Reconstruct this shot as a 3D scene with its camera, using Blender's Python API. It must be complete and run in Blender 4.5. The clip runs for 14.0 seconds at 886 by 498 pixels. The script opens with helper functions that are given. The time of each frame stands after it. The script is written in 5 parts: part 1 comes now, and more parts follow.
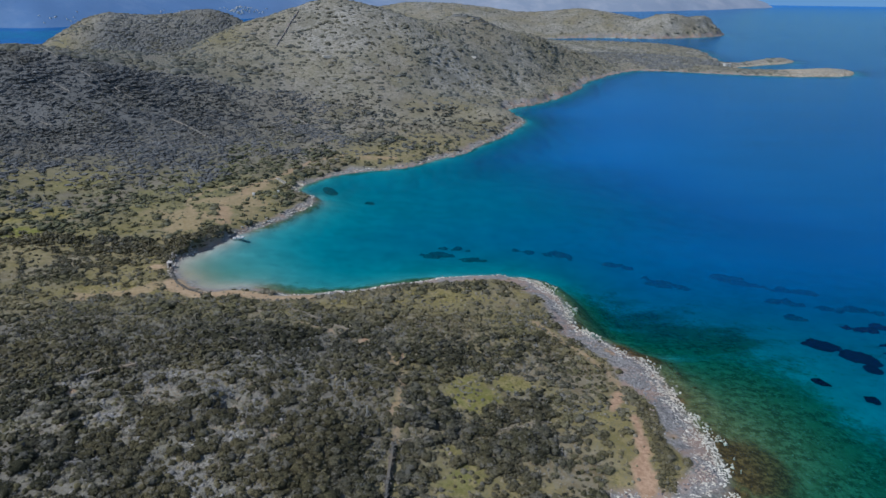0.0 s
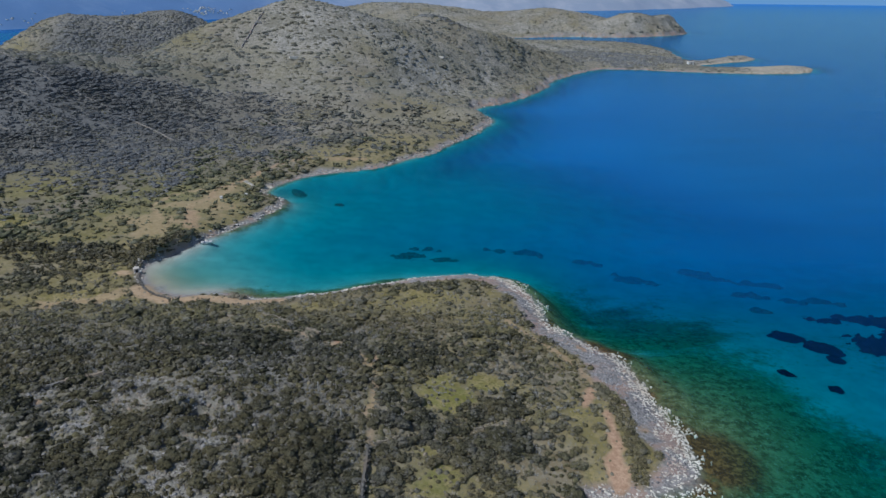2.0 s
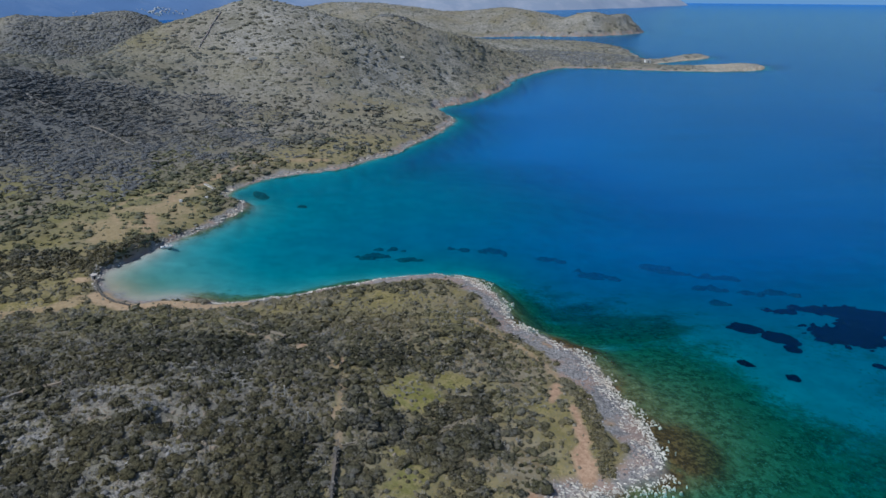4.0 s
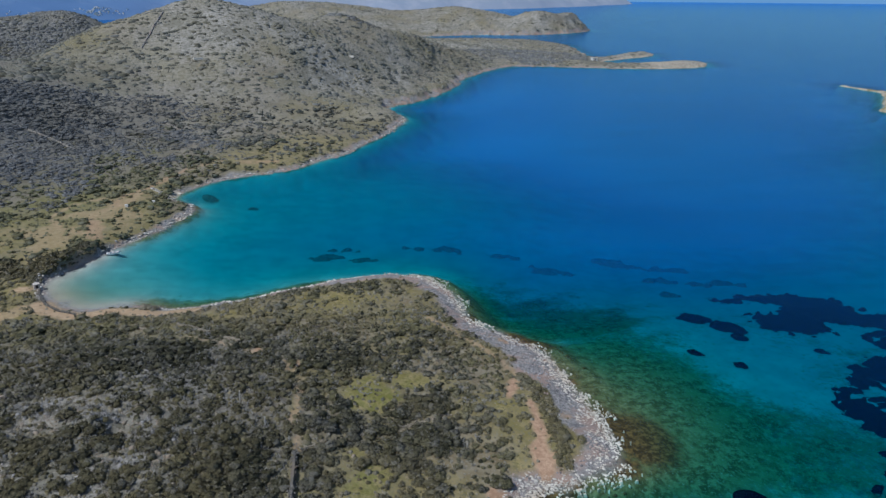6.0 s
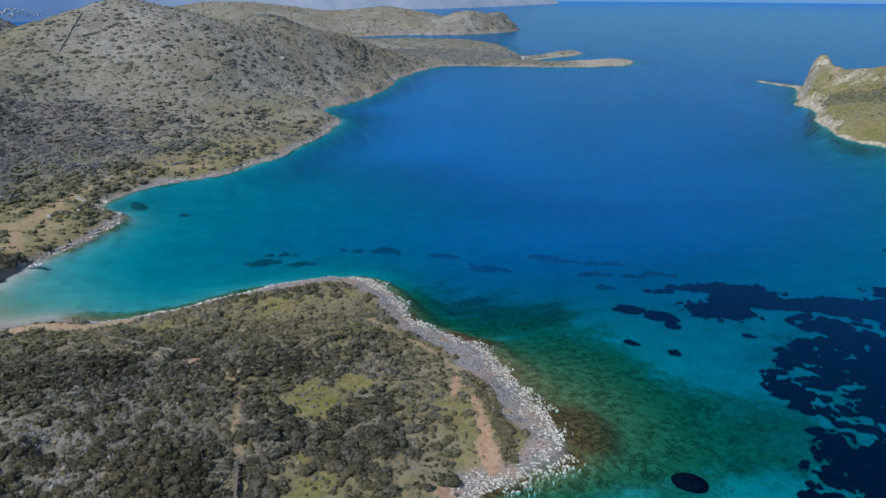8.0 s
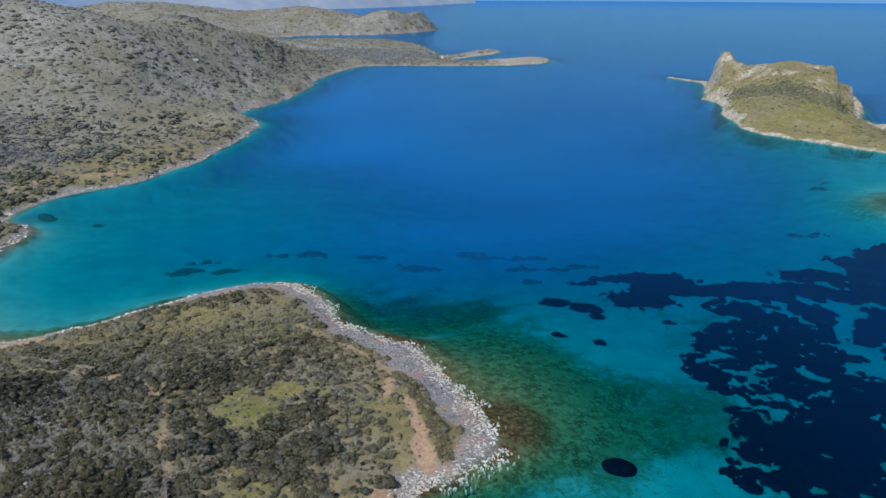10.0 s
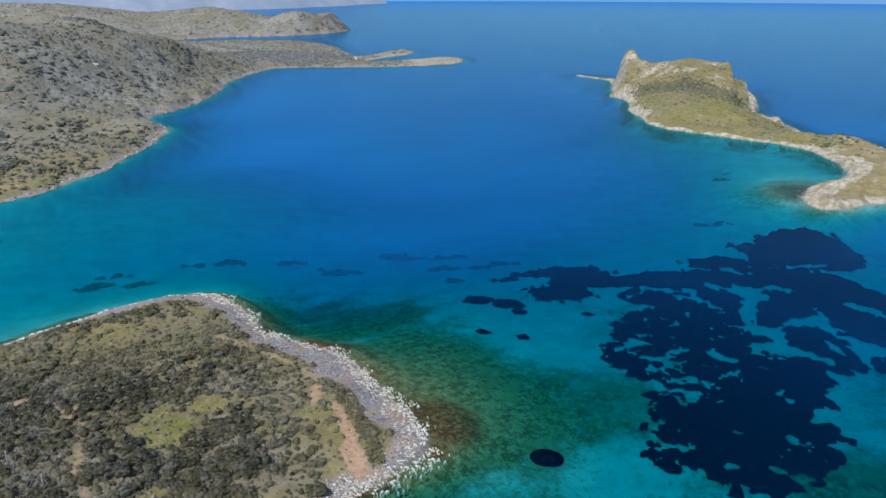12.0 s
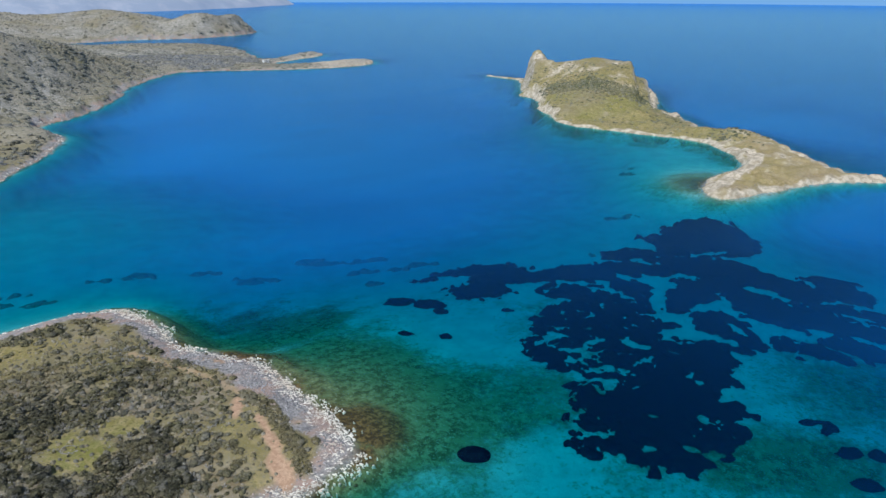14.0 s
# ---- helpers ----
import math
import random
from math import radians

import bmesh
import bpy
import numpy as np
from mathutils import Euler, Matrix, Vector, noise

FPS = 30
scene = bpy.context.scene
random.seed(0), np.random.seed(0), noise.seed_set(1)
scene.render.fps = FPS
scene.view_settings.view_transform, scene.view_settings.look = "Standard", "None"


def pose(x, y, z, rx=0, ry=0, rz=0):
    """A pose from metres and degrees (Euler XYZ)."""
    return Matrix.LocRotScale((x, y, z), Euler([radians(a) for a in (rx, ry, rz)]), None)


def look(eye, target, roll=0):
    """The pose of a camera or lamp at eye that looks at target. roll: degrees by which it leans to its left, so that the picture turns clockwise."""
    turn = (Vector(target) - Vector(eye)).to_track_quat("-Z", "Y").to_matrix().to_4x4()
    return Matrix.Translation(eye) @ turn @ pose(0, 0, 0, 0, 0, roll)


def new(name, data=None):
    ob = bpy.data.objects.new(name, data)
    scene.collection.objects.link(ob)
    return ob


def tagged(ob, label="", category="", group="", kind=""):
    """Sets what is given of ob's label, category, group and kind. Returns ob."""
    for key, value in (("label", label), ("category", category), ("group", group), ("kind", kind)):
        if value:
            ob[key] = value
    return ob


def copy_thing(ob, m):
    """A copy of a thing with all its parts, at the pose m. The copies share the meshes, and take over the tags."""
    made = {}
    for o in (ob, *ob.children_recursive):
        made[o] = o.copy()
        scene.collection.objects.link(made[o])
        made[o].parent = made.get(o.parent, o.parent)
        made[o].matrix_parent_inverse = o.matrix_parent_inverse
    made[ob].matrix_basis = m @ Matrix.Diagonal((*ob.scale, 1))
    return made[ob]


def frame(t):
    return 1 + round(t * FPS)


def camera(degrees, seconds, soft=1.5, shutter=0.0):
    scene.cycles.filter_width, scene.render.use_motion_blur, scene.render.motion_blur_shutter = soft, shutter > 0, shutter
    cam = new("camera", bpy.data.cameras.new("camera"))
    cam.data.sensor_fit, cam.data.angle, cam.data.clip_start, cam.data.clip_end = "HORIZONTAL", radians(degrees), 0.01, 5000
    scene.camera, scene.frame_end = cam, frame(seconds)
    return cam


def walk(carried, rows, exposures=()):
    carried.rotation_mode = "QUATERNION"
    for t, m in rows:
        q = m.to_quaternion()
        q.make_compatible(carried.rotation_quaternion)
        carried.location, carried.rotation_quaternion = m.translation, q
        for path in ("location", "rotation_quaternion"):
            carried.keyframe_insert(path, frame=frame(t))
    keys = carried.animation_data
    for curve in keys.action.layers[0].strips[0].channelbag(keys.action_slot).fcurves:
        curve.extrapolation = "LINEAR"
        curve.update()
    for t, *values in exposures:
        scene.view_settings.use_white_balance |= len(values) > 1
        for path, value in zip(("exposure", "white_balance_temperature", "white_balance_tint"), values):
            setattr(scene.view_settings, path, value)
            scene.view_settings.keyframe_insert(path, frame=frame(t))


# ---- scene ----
cam = camera(64.51, 14.0)
PATH = [
    (0, pose(0.010, -0.009, 99.989, 69.469, -0.208, 0.078)),
    (0.5, pose(-0.011, -0.005, 100.069, 69.457, -0.171, -0.475)),
    (1, pose(-0.032, -0.012, 100.124, 69.448, -0.155, -1.057)),
    (1.5, pose(-0.054, -0.030, 100.158, 69.447, -0.120, -1.754)),
    (2, pose(-0.076, -0.057, 100.177, 69.461, -0.066, -2.513)),
    (4.5, pose(-0.203, -0.277, 100.166, 69.414, -0.011, -6.507)),
    (5, pose(-0.233, -0.331, 100.165, 69.378, -0.004, -7.470)),
    (5.5, pose(-0.265, -0.385, 100.171, 69.374, 0.009, -8.527)),
    (6, pose(-0.299, -0.440, 100.185, 69.378, -0.026, -9.611)),
    (6.5, pose(-0.335, -0.495, 100.208, 69.394, 0.003, -10.761)),
    (7, pose(-0.374, -0.549, 100.242, 69.394, 0.022, -12.041)),
    (7.5, pose(-0.415, -0.602, 100.287, 69.399, 0.025, -13.483)),
    (8, pose(-0.460, -0.654, 100.344, 69.368, 0.006, -14.959)),
    (10.5, pose(-0.734, -0.900, 100.796, 69.335, -0.004, -22.972)),
    (11, pose(-0.800, -0.947, 100.913, 69.341, -0.001, -24.644)),
    (11.5, pose(-0.871, -0.995, 101.035, 69.343, -0.036, -26.322)),
    (12, pose(-0.947, -1.045, 101.160, 69.351, -0.049, -28.134)),
    (12.5, pose(-1.027, -1.097, 101.285, 69.369, -0.061, -29.876)),
    (13, pose(-1.112, -1.151, 101.408, 69.399, -0.090, -31.563)),
    (13.5, pose(-1.203, -1.210, 101.524, 69.429, -0.102, -33.310)),
    (14, pose(-1.299, -1.275, 101.629, 69.439, -0.099, -35.219)),
]
walk(cam, PATH, [(0, -0.46, 5850, 9), (5, -0.43, 5860, 9), (8, -0.33, 5910, 9), (11, -0.16, 6000, 9), (14, 0.02, 6080, 9)])

# ---- world and sun ----
SUN_AZ, SUN_EL = -116.0, 52.0          # degrees: bearing from +y towards +x, height
to_sun = Vector((math.sin(radians(SUN_AZ)) * math.cos(radians(SUN_EL)),
                 math.cos(radians(SUN_AZ)) * math.cos(radians(SUN_EL)), math.sin(radians(SUN_EL))))
world = bpy.data.worlds.new("sky")
scene.world = world
world.use_nodes = True
wn = world.node_tree.nodes
sky = wn.new("ShaderNodeTexSky")
sky.sky_type, sky.sun_disc = "NISHITA", False
sky.sun_elevation, sky.sun_rotation = radians(SUN_EL), radians(SUN_AZ)
sky.air_density, sky.dust_density, sky.ozone_density = 1.0, 0.6, 1.5
wn["Background"].inputs["Strength"].default_value = 0.088
world.node_tree.links.new(sky.outputs[0], wn["Background"].inputs["Color"])
sun = new("sun", bpy.data.lights.new("sun", "SUN"))
sun.data.energy, sun.data.angle, sun.data.color = 3.65, radians(0.6), (1.0, 0.95, 0.87)
sun.matrix_world = look(to_sun * 500, (0, 0, 0))

# ---- noise on arrays ----
_rng = np.random.default_rng(7)
_tab = _rng.random((8, 256, 256))


def vnoise(x, y, k=0):
    xi, yi = np.floor(x).astype(int), np.floor(y).astype(int)
    u, v = x - xi, y - yi
    u, v = u * u * (3 - 2 * u), v * v * (3 - 2 * v)
    t = _tab[k % 8]
    a, b = xi & 255, (xi + 1) & 255
    c, d = yi & 255, (yi + 1) & 255
    return (t[a, c] * (1 - u) + t[b, c] * u) * (1 - v) + (t[a, d] * (1 - u) + t[b, d] * u) * v


def fbm(x, y, size, octaves=4, k=0):
    """Fractal noise between about -1 and 1; size in metres."""
    out, amp, tot = 0, 1.0, 0
    for o in range(octaves):
        out = out + amp * (vnoise(x / size + 17.3 * o, y / size + 9.1 * o, k + o) * 2 - 1)
        tot += amp
        amp, size = amp * 0.5, size * 0.5
    return out / tot * 1.4


def step(a, b, x):
    t = np.clip((x - a) / (b - a), 0, 1)
    return t * t * (3 - 2 * t)


def bump(x, y, cx, cy, rx, ry, turn=0.0):
    c, s = math.cos(radians(turn)), math.sin(radians(turn))
    u, v = ((x - cx) * c + (y - cy) * s) / rx, (-(x - cx) * s + (y - cy) * c) / ry
    return np.exp(-(u * u + v * v))


# ---- plan of the coast, metres ----
CAPE_SOUTH = [(20, -600), (30, -100), (36, 0), (31, 60), (29, 95), (36, 113), (45, 117.5), (51, 118.7),
              (57.5, 121.3), (60.3, 124.5), (60.7, 130), (61, 137), (60.2, 144), (59.5, 152), (59.2, 161), (57.8, 167.5), (56, 175.5),
              (52.5, 180.8), (48.5, 185.3), (43.8, 190.3), (40, 198.5), (39.3, 212), (37, 223), (33, 231)]
BAY = [(23, 237.5), (15.5, 238.3), (-1, 236), (-17, 231), (-28.5, 225.5), (-40, 222.5), (-53.5, 221.8), (-60, 224.5), (-68, 226.5),
       (-80, 225.5), (-88, 228), (-97, 237), (-102, 249), (-98.5, 260), (-90.5, 274.5), (-84.5, 288), (-73.5, 305), (-64.5, 327),
       (-63.3, 340), (-70.5, 346), (-76.5, 355), (-73, 367), (-59, 388)]
NORTH = [(-44, 396), (-28, 402), (-8, 418), (13, 444), (38, 489), (55, 525), (65, 556), (58, 585), (59, 616), (91, 652), (127, 714),
         (162, 804), (206, 876), (249, 917), (296, 909), (349, 881), (416, 862), (479, 868), (510, 895), (512, 922), (447, 930),
         (398, 936), (389, 960), (440, 992), (492, 1025), (499, 1058), (480, 1062), (406, 1012), (398, 1049), (420, 1169)]
FAR_SIDE = [(430, 1244), (405, 1341), (336, 1380), (243, 1402), (200, 1470), (204, 1493), (262, 1513), (349, 1528), (424, 1505),
            (530, 1540), (600, 1600), (640, 1690), (600, 1800), (350, 1950), (0, 2000), (-300, 1800), (-480, 1500), (-540, 1150),
            (-560, 900), (-640, 500), (-640, -600)]
ISLE_BAY = [(540, 673), (543, 640), (545, 622), (521, 592), (490, 555), (466, 525), (463, 499), (435, 466), (407, 422), (395, 387), (401, 363),
            (410, 339), (419, 315), (424, 290), (416, 267), (402, 247), (381, 231), (357, 227), (338, 224.5), (321, 215)]
ISLE_SEA = [(312, 202), (319, 194), (338, 190), (363, 189), (381, 183), (398, 177), (407, 168), (424, 163), (428, 168), (420, 186),
            (430, 207), (444, 231), (458, 252), (476, 284), (478, 303), (462, 312), (492, 354), (508, 385), (520, 404), (590, 465),
            (610, 540), (580, 600), (556, 628), (551, 650), (547, 675)]


def smooth_ring(points, cuts=4):
    p = np.array(points, float)
    a, b, c, d = np.roll(p, 1, 0), p, np.roll(p, -1, 0), np.roll(p, -2, 0)
    out = []
    for i in range(cuts):
        t = i / cuts
        out.append(0.5 * (2 * b + (c - a) * t + (2 * a - 5 * b + 4 * c - d) * t * t + (3 * b - a - 3 * c + d) * t ** 3))
    return np.stack(out, 1).reshape(-1, 2)


MAIN = smooth_ring(CAPE_SOUTH + BAY + NORTH + FAR_SIDE, 3)
ISLE = smooth_ring(ISLE_BAY + ISLE_SEA, 3)


def inside_by(ring, x, y):
    """Distance to the ring in metres, positive inside."""
    shape, x, y = np.shape(x), np.ravel(x), np.ravel(y)
    best, odd = np.full(x.shape, 1e18), np.zeros(x.shape, bool)
    for (x0, y0), (x1, y1) in zip(ring, np.roll(ring, -1, 0)):
        ex, ey = x1 - x0, y1 - y0
        t = np.clip(((x - x0) * ex + (y - y0) * ey) / (ex * ex + ey * ey + 1e-9), 0, 1)
        best = np.minimum(best, (x - x0 - t * ex) ** 2 + (y - y0 - t * ey) ** 2)
        if y0 != y1:
            odd ^= ((y0 > y) != (y1 > y)) & (x < ex * (y - y0) / ey + x0)
    return (np.sqrt(best) * np.where(odd, 1, -1)).reshape(shape)


def shore_wiggle(x, y):
    far = step(200, 700, np.hypot(x, y))
    return fbm(x, y, 9, 3, 1) * (1.3 + 2.0 * far) + fbm(x, y, 30, 2, 3) * (0.6 + 3 * far)


def coast_main(x, y):
    return inside_by(MAIN, x, y) + shore_wiggle(x, y)


def coast_isle(x, y):
    return inside_by(ISLE, x, y) + shore_wiggle(x, y) * 0.8


# hills: x, y, height, radius across, radius along, turn
HILLS = [(-100, 715, 68, 127, 112, 0), (-200, 660, 13, 67, 57, 0), (-300, 500, 41, 97, 112, 20), (-215, 545, 13.5, 82, 73, 0),
         (22, 815, 18.5, 39, 45, 0), (90, 860, 38, 153, 131, 0), (-420, 930, 55, 92, 92, 0), (-300, 975, 51, 70, 64, 0),
         (-110, 1720, 44, 184, 155, 0), (90, 1720, 29, 165, 165, 0), (325, 1690, 31, 129, 105, 0), (484, 1590, 29, 63, 45, 0),
         (575, 1640, 27, 55, 65, 0), (-470, 420, 34, 136, 168, 0)]


def land_height(x, y, d):
    d = np.maximum(d, 0)
    head = step(262, 225, y) * step(-220, -60, x)
    spit = bump(x, y, 440, 930, 120, 90)
    rise = 0.045 + 0.06 * head
    h = 2.4 * (1 - np.exp(-d / 6.0)) + rise * 60 * (1 - np.exp(-d / 60)) + 0.03 * np.minimum(d, 200) * (1 - head)
    h = h + 6 * bump(x, y, -60, 135, 60, 50) * step(10, 60, d)
    h = h + 4.6 * step(0.4, 2.6, d) * bump(x, y, -98, 266, 10, 17, -20)
    low = bump(x, y, -140, 232, 70, 30)
    h = h * (1 - 0.72 * low)
    back = np.where((y > 1440) & (x > 330), step(0, 40, d + fbm(x, y, 45, 3, 3) * 14), step(5, 90, d))
    for cx, cy, top, rx, ry, turn in HILLS:
        h = h + top * bump(x, y, cx, cy, rx, ry, turn) * back
    h = h * (1 - 0.55 * spit)
    ends = bump(x, y, 482, 893, 46, 32) + 0.7 * bump(x, y, 488, 1042, 40, 28)
    h = h + 3.2 * step(0, 4, d + fbm(x, y, 16, 2, 5) * 2) * ends
    shore_cliff = step(1430, 1470, y) * step(1800, 1700, y) * step(200, 330, x) + 0.5 * step(540, 570, y) * step(900, 800, y) * step(250, 150, x)
    h = h + shore_cliff * 7 * step(0.5, 9, d + fbm(x, y, 24, 3, 1) * 6)
    h = h + 2.2 * bump(x, y, -53.5, 138, 4.5, 3) - 2.6 * bump(x, y, -48, 136, 3.2, 2.6) - 1.5 * bump(x, y, -58, 139, 3, 2)
    h = h + fbm(x, y, 60, 4, 2) * np.minimum(d * 0.03, 3.0) + fbm(x, y, 7, 3, 4) * np.minimum(d * 0.05, 0.45)
    return h


# islet: x, y, height, radius across, radius along, turn
KNOBS = [(501, 549, 11, 19, 24, 0), (506, 553, 15, 23, 30, 0), (522, 566, 25, 16, 20, 0), (514, 534, 9, 5, 7, 0), (455, 265, 4, 16, 50, 20)]


def isle_height(x, y, d):
    d = np.maximum(d, 0)
    h = 2.2 * (1 - np.exp(-d / 5.0)) + 0.05 * np.minimum(d, 60)
    for cx, cy, top, rx, ry, turn in KNOBS:
        h = h + top * bump(x, y, cx, cy, rx, ry, turn) * step(0, 12, d)
    # the tilted hill: it climbs away from the bay to a sea cliff, and breaks off in two steps to the south
    along, across = 0.73 * x + 0.68 * y, 0.73 * y - 0.68 * x + fbm(x, y, 11, 3, 4) * 3
    climb = np.clip((along - 562) / 152, 0, 1) * step(745, 722, along)
    side = np.interp(across, [-52, -48, -40, -36.5, -14, 5, 27, 45, 70], [0.05, 0.5, 0.62, 0.97, 1.0, 1.06, 0.82, 0.55, 0.3])
    h = h + 29 * climb * side * step(0, 10, d)
    crag = step(300, 240, y) + bump(x, y, 515, 555, 35, 45) + 0.5 * step(-20, -34, across) * step(-60, -45, across)
    h = h + np.abs(fbm(x, y, 9, 4, 2)) * crag * np.minimum(d * 0.25, 2.2 - 1.2 * step(300, 240, y))
    knob = bump(x, y, 516, 560, 26, 30)
    ledges = np.floor(h / 4.5) * 4.5 + 4.5 * step(0.55, 0.95, h / 4.5 - np.floor(h / 4.5))
    h = h + (ledges - h) * np.clip(1.3 * knob, 0, 0.55) - 3.5 * knob * step(0.15, 0.5, np.abs(fbm(x, y, 12, 3, 6)))
    ragged = step(10, 4, d) * step(-10, -30, across) * step(330, 360, y) + 0.5 * step(300, 250, y)
    h = h + ragged * 3.0 * step(0.05, 0.35, fbm(x, y, 8, 3, 3)) * step(0.5, 3.5, d)
    h = h - 0.6 * np.abs(fbm(x, y, 6, 3, 1)) * step(310, 270, y) * step(1, 8, d)
    return h + fbm(x, y, 14, 4, 5) * np.minimum(d * 0.12, 1.6)


def water_depth(x, y, dm, di):
    off = np.maximum(-np.maximum(dm, di), 0)
    beach = bump(x, y, -82, 246, 32, 26, 30)
    bay = bump(x, y, -40, 275, 75, 60)
    away = step(330, 450, np.hypot(x, y))
    dep = (1.0 + 1.2 * away + (6.5 - 1.0 * away) * (1 - np.exp(-off / (13 + 34 * beach + 9 * bay - 8 * away)))) * step(0, 5 + 14 * beach - 3 * away, off)
    dep = dep * (1 - 0.3 * beach) * (1 - 0.06 * bay) 
    dep = dep + 2.7 * bump(x, y, 30, 276, 62, 30) * step(3, 22, off) + 4.2 * bump(x, y, 118, 262, 62, 34) * step(4, 40, off)
    dep = dep + 1.6 * bump(x, y, 128, 222, 34, 26) + 3.6 * bump(x, y, 64, 222, 36, 32) * step(3, 14, off)
    dep = dep + 13 * bump(x, y, 205, 380, 118, 150, 0) * step(12, 80, off)
    dep = dep + 15 * bump(x, y, 350, 55, 92, 54) * step(15, 70, off) + 4 * bump(x, y, 318, 132, 26, 30)
    dep = dep + 26 * step(90, 420, off) + 14 * step(430, 850, np.hypot(x, y)) * step(2, 60, off)
    dep = dep - 1.4 * bump(x, y, 100, 96, 48, 45) * step(12, 40, off)
    dep = np.maximum(dep - 4.0 * bump(x, y, 78, 142, 24, 48, -8), np.minimum(dep, 1.3))
    shelf = bump(x, y, 388, 272, 46, 58, 14)
    dep = np.maximum(dep * (1 - 0.45 * shelf), np.minimum(dep, 5.0))
    dep = dep + (12 * bump(x, y, 395, 145, 100, 34) + 14 * bump(x, y, 520, 330, 70, 140)) * step(2, 20, off)
    dep = np.maximum(dep - 7 * bump(x, y, 336, 224, 34, 34), np.minimum(dep, 1.7))
    edge = step(24, 32, x) * step(102, 112, y) * step(250, 240, y) * step(110, 90, x)
    dep = dep * (1 - 0.6 * edge * step(15, 4, off))
    dep = dep + 4.0 * away * step(3, 26, off) * step(-80, 0, x) * step(380, 430, y)
    dep = dep + 9 * step(1, 14, off) * step(24, 6, -di) * step(415, 470, y) * step(380, 420, x)
    # far-left water kept shallow, its paler colour stands in for haze
    hazy_lagoon = step(-330, -520, x) * step(1200, 1500, y)
    return dep * (1 - hazy_lagoon) + np.minimum(dep, 6.0) * hazy_lagoon


def graded(a, b, fine, mid_a, mid_b, mid, far_a, far_b, grow):
    """Ticks that are fine between a and b, coarser out to mid_a and mid_b, and ever coarser beyond."""
    right, s = [b], fine
    while right[-1] < far_b:
        s = min(s * 1.03, mid) if right[-1] < mid_b else s * grow
        right.append(right[-1] + s)
    left, s = [a], fine
    while left[-1] > far_a:
        s = min(s * 1.03, mid) if left[-1] > mid_a else s * grow
        left.append(left[-1] - s)
    return np.array(left[:0:-1] + list(np.arange(a, b, fine)) + right)


def sheet(name, xs, ys, z, material, attributes=(), keep=None):
    """One mesh over the grid xs by ys with heights z; attributes: (name, array)."""
    nx, ny = len(xs), len(ys)
    gx, gy = np.meshgrid(xs, ys)
    co = np.stack([gx, gy, z], -1).reshape(-1, 3)
    i = np.arange(nx * ny).reshape(ny, nx)
    q = np.stack([i[:-1, :-1], i[:-1, 1:], i[1:, 1:], i[1:, :-1]], -1).reshape(-1, 4)
    cols = [(n, np.ravel(v)) for n, v in attributes]
    if keep is not None:
        q = q[keep.ravel()[q].any(1)]
        used, inv = np.unique(q, return_inverse=True)
        co, q, cols = co[used], inv.reshape(-1, 4), [(n, v[used]) for n, v in cols]
    me = soup(name, co, q, cols, material)
    me.polygons.foreach_set("use_smooth", np.ones(len(q), bool))
    return new(name, me)


def soup(name, co, faces, cols=(), material=None):
    """A mesh from arrays; all faces have the same number of corners."""
    me = bpy.data.meshes.new(name)
    n, k = faces.shape
    me.vertices.add(len(co))
    me.vertices.foreach_set("co", np.ascontiguousarray(co, np.float32).ravel())
    me.loops.add(n * k)
    me.loops.foreach_set("vertex_index", np.ascontiguousarray(faces, np.int32).ravel())
    me.polygons.add(n)
    me.polygons.foreach_set("loop_start", np.arange(0, n * k, k, dtype=np.int32))
    me.update(calc_edges=True)
    for label, v in cols:
        me.attributes.new(label, "FLOAT", "POINT").data.foreach_set("value", np.ascontiguousarray(v, np.float32))
    if material:
        me.materials.append(material)
    return me


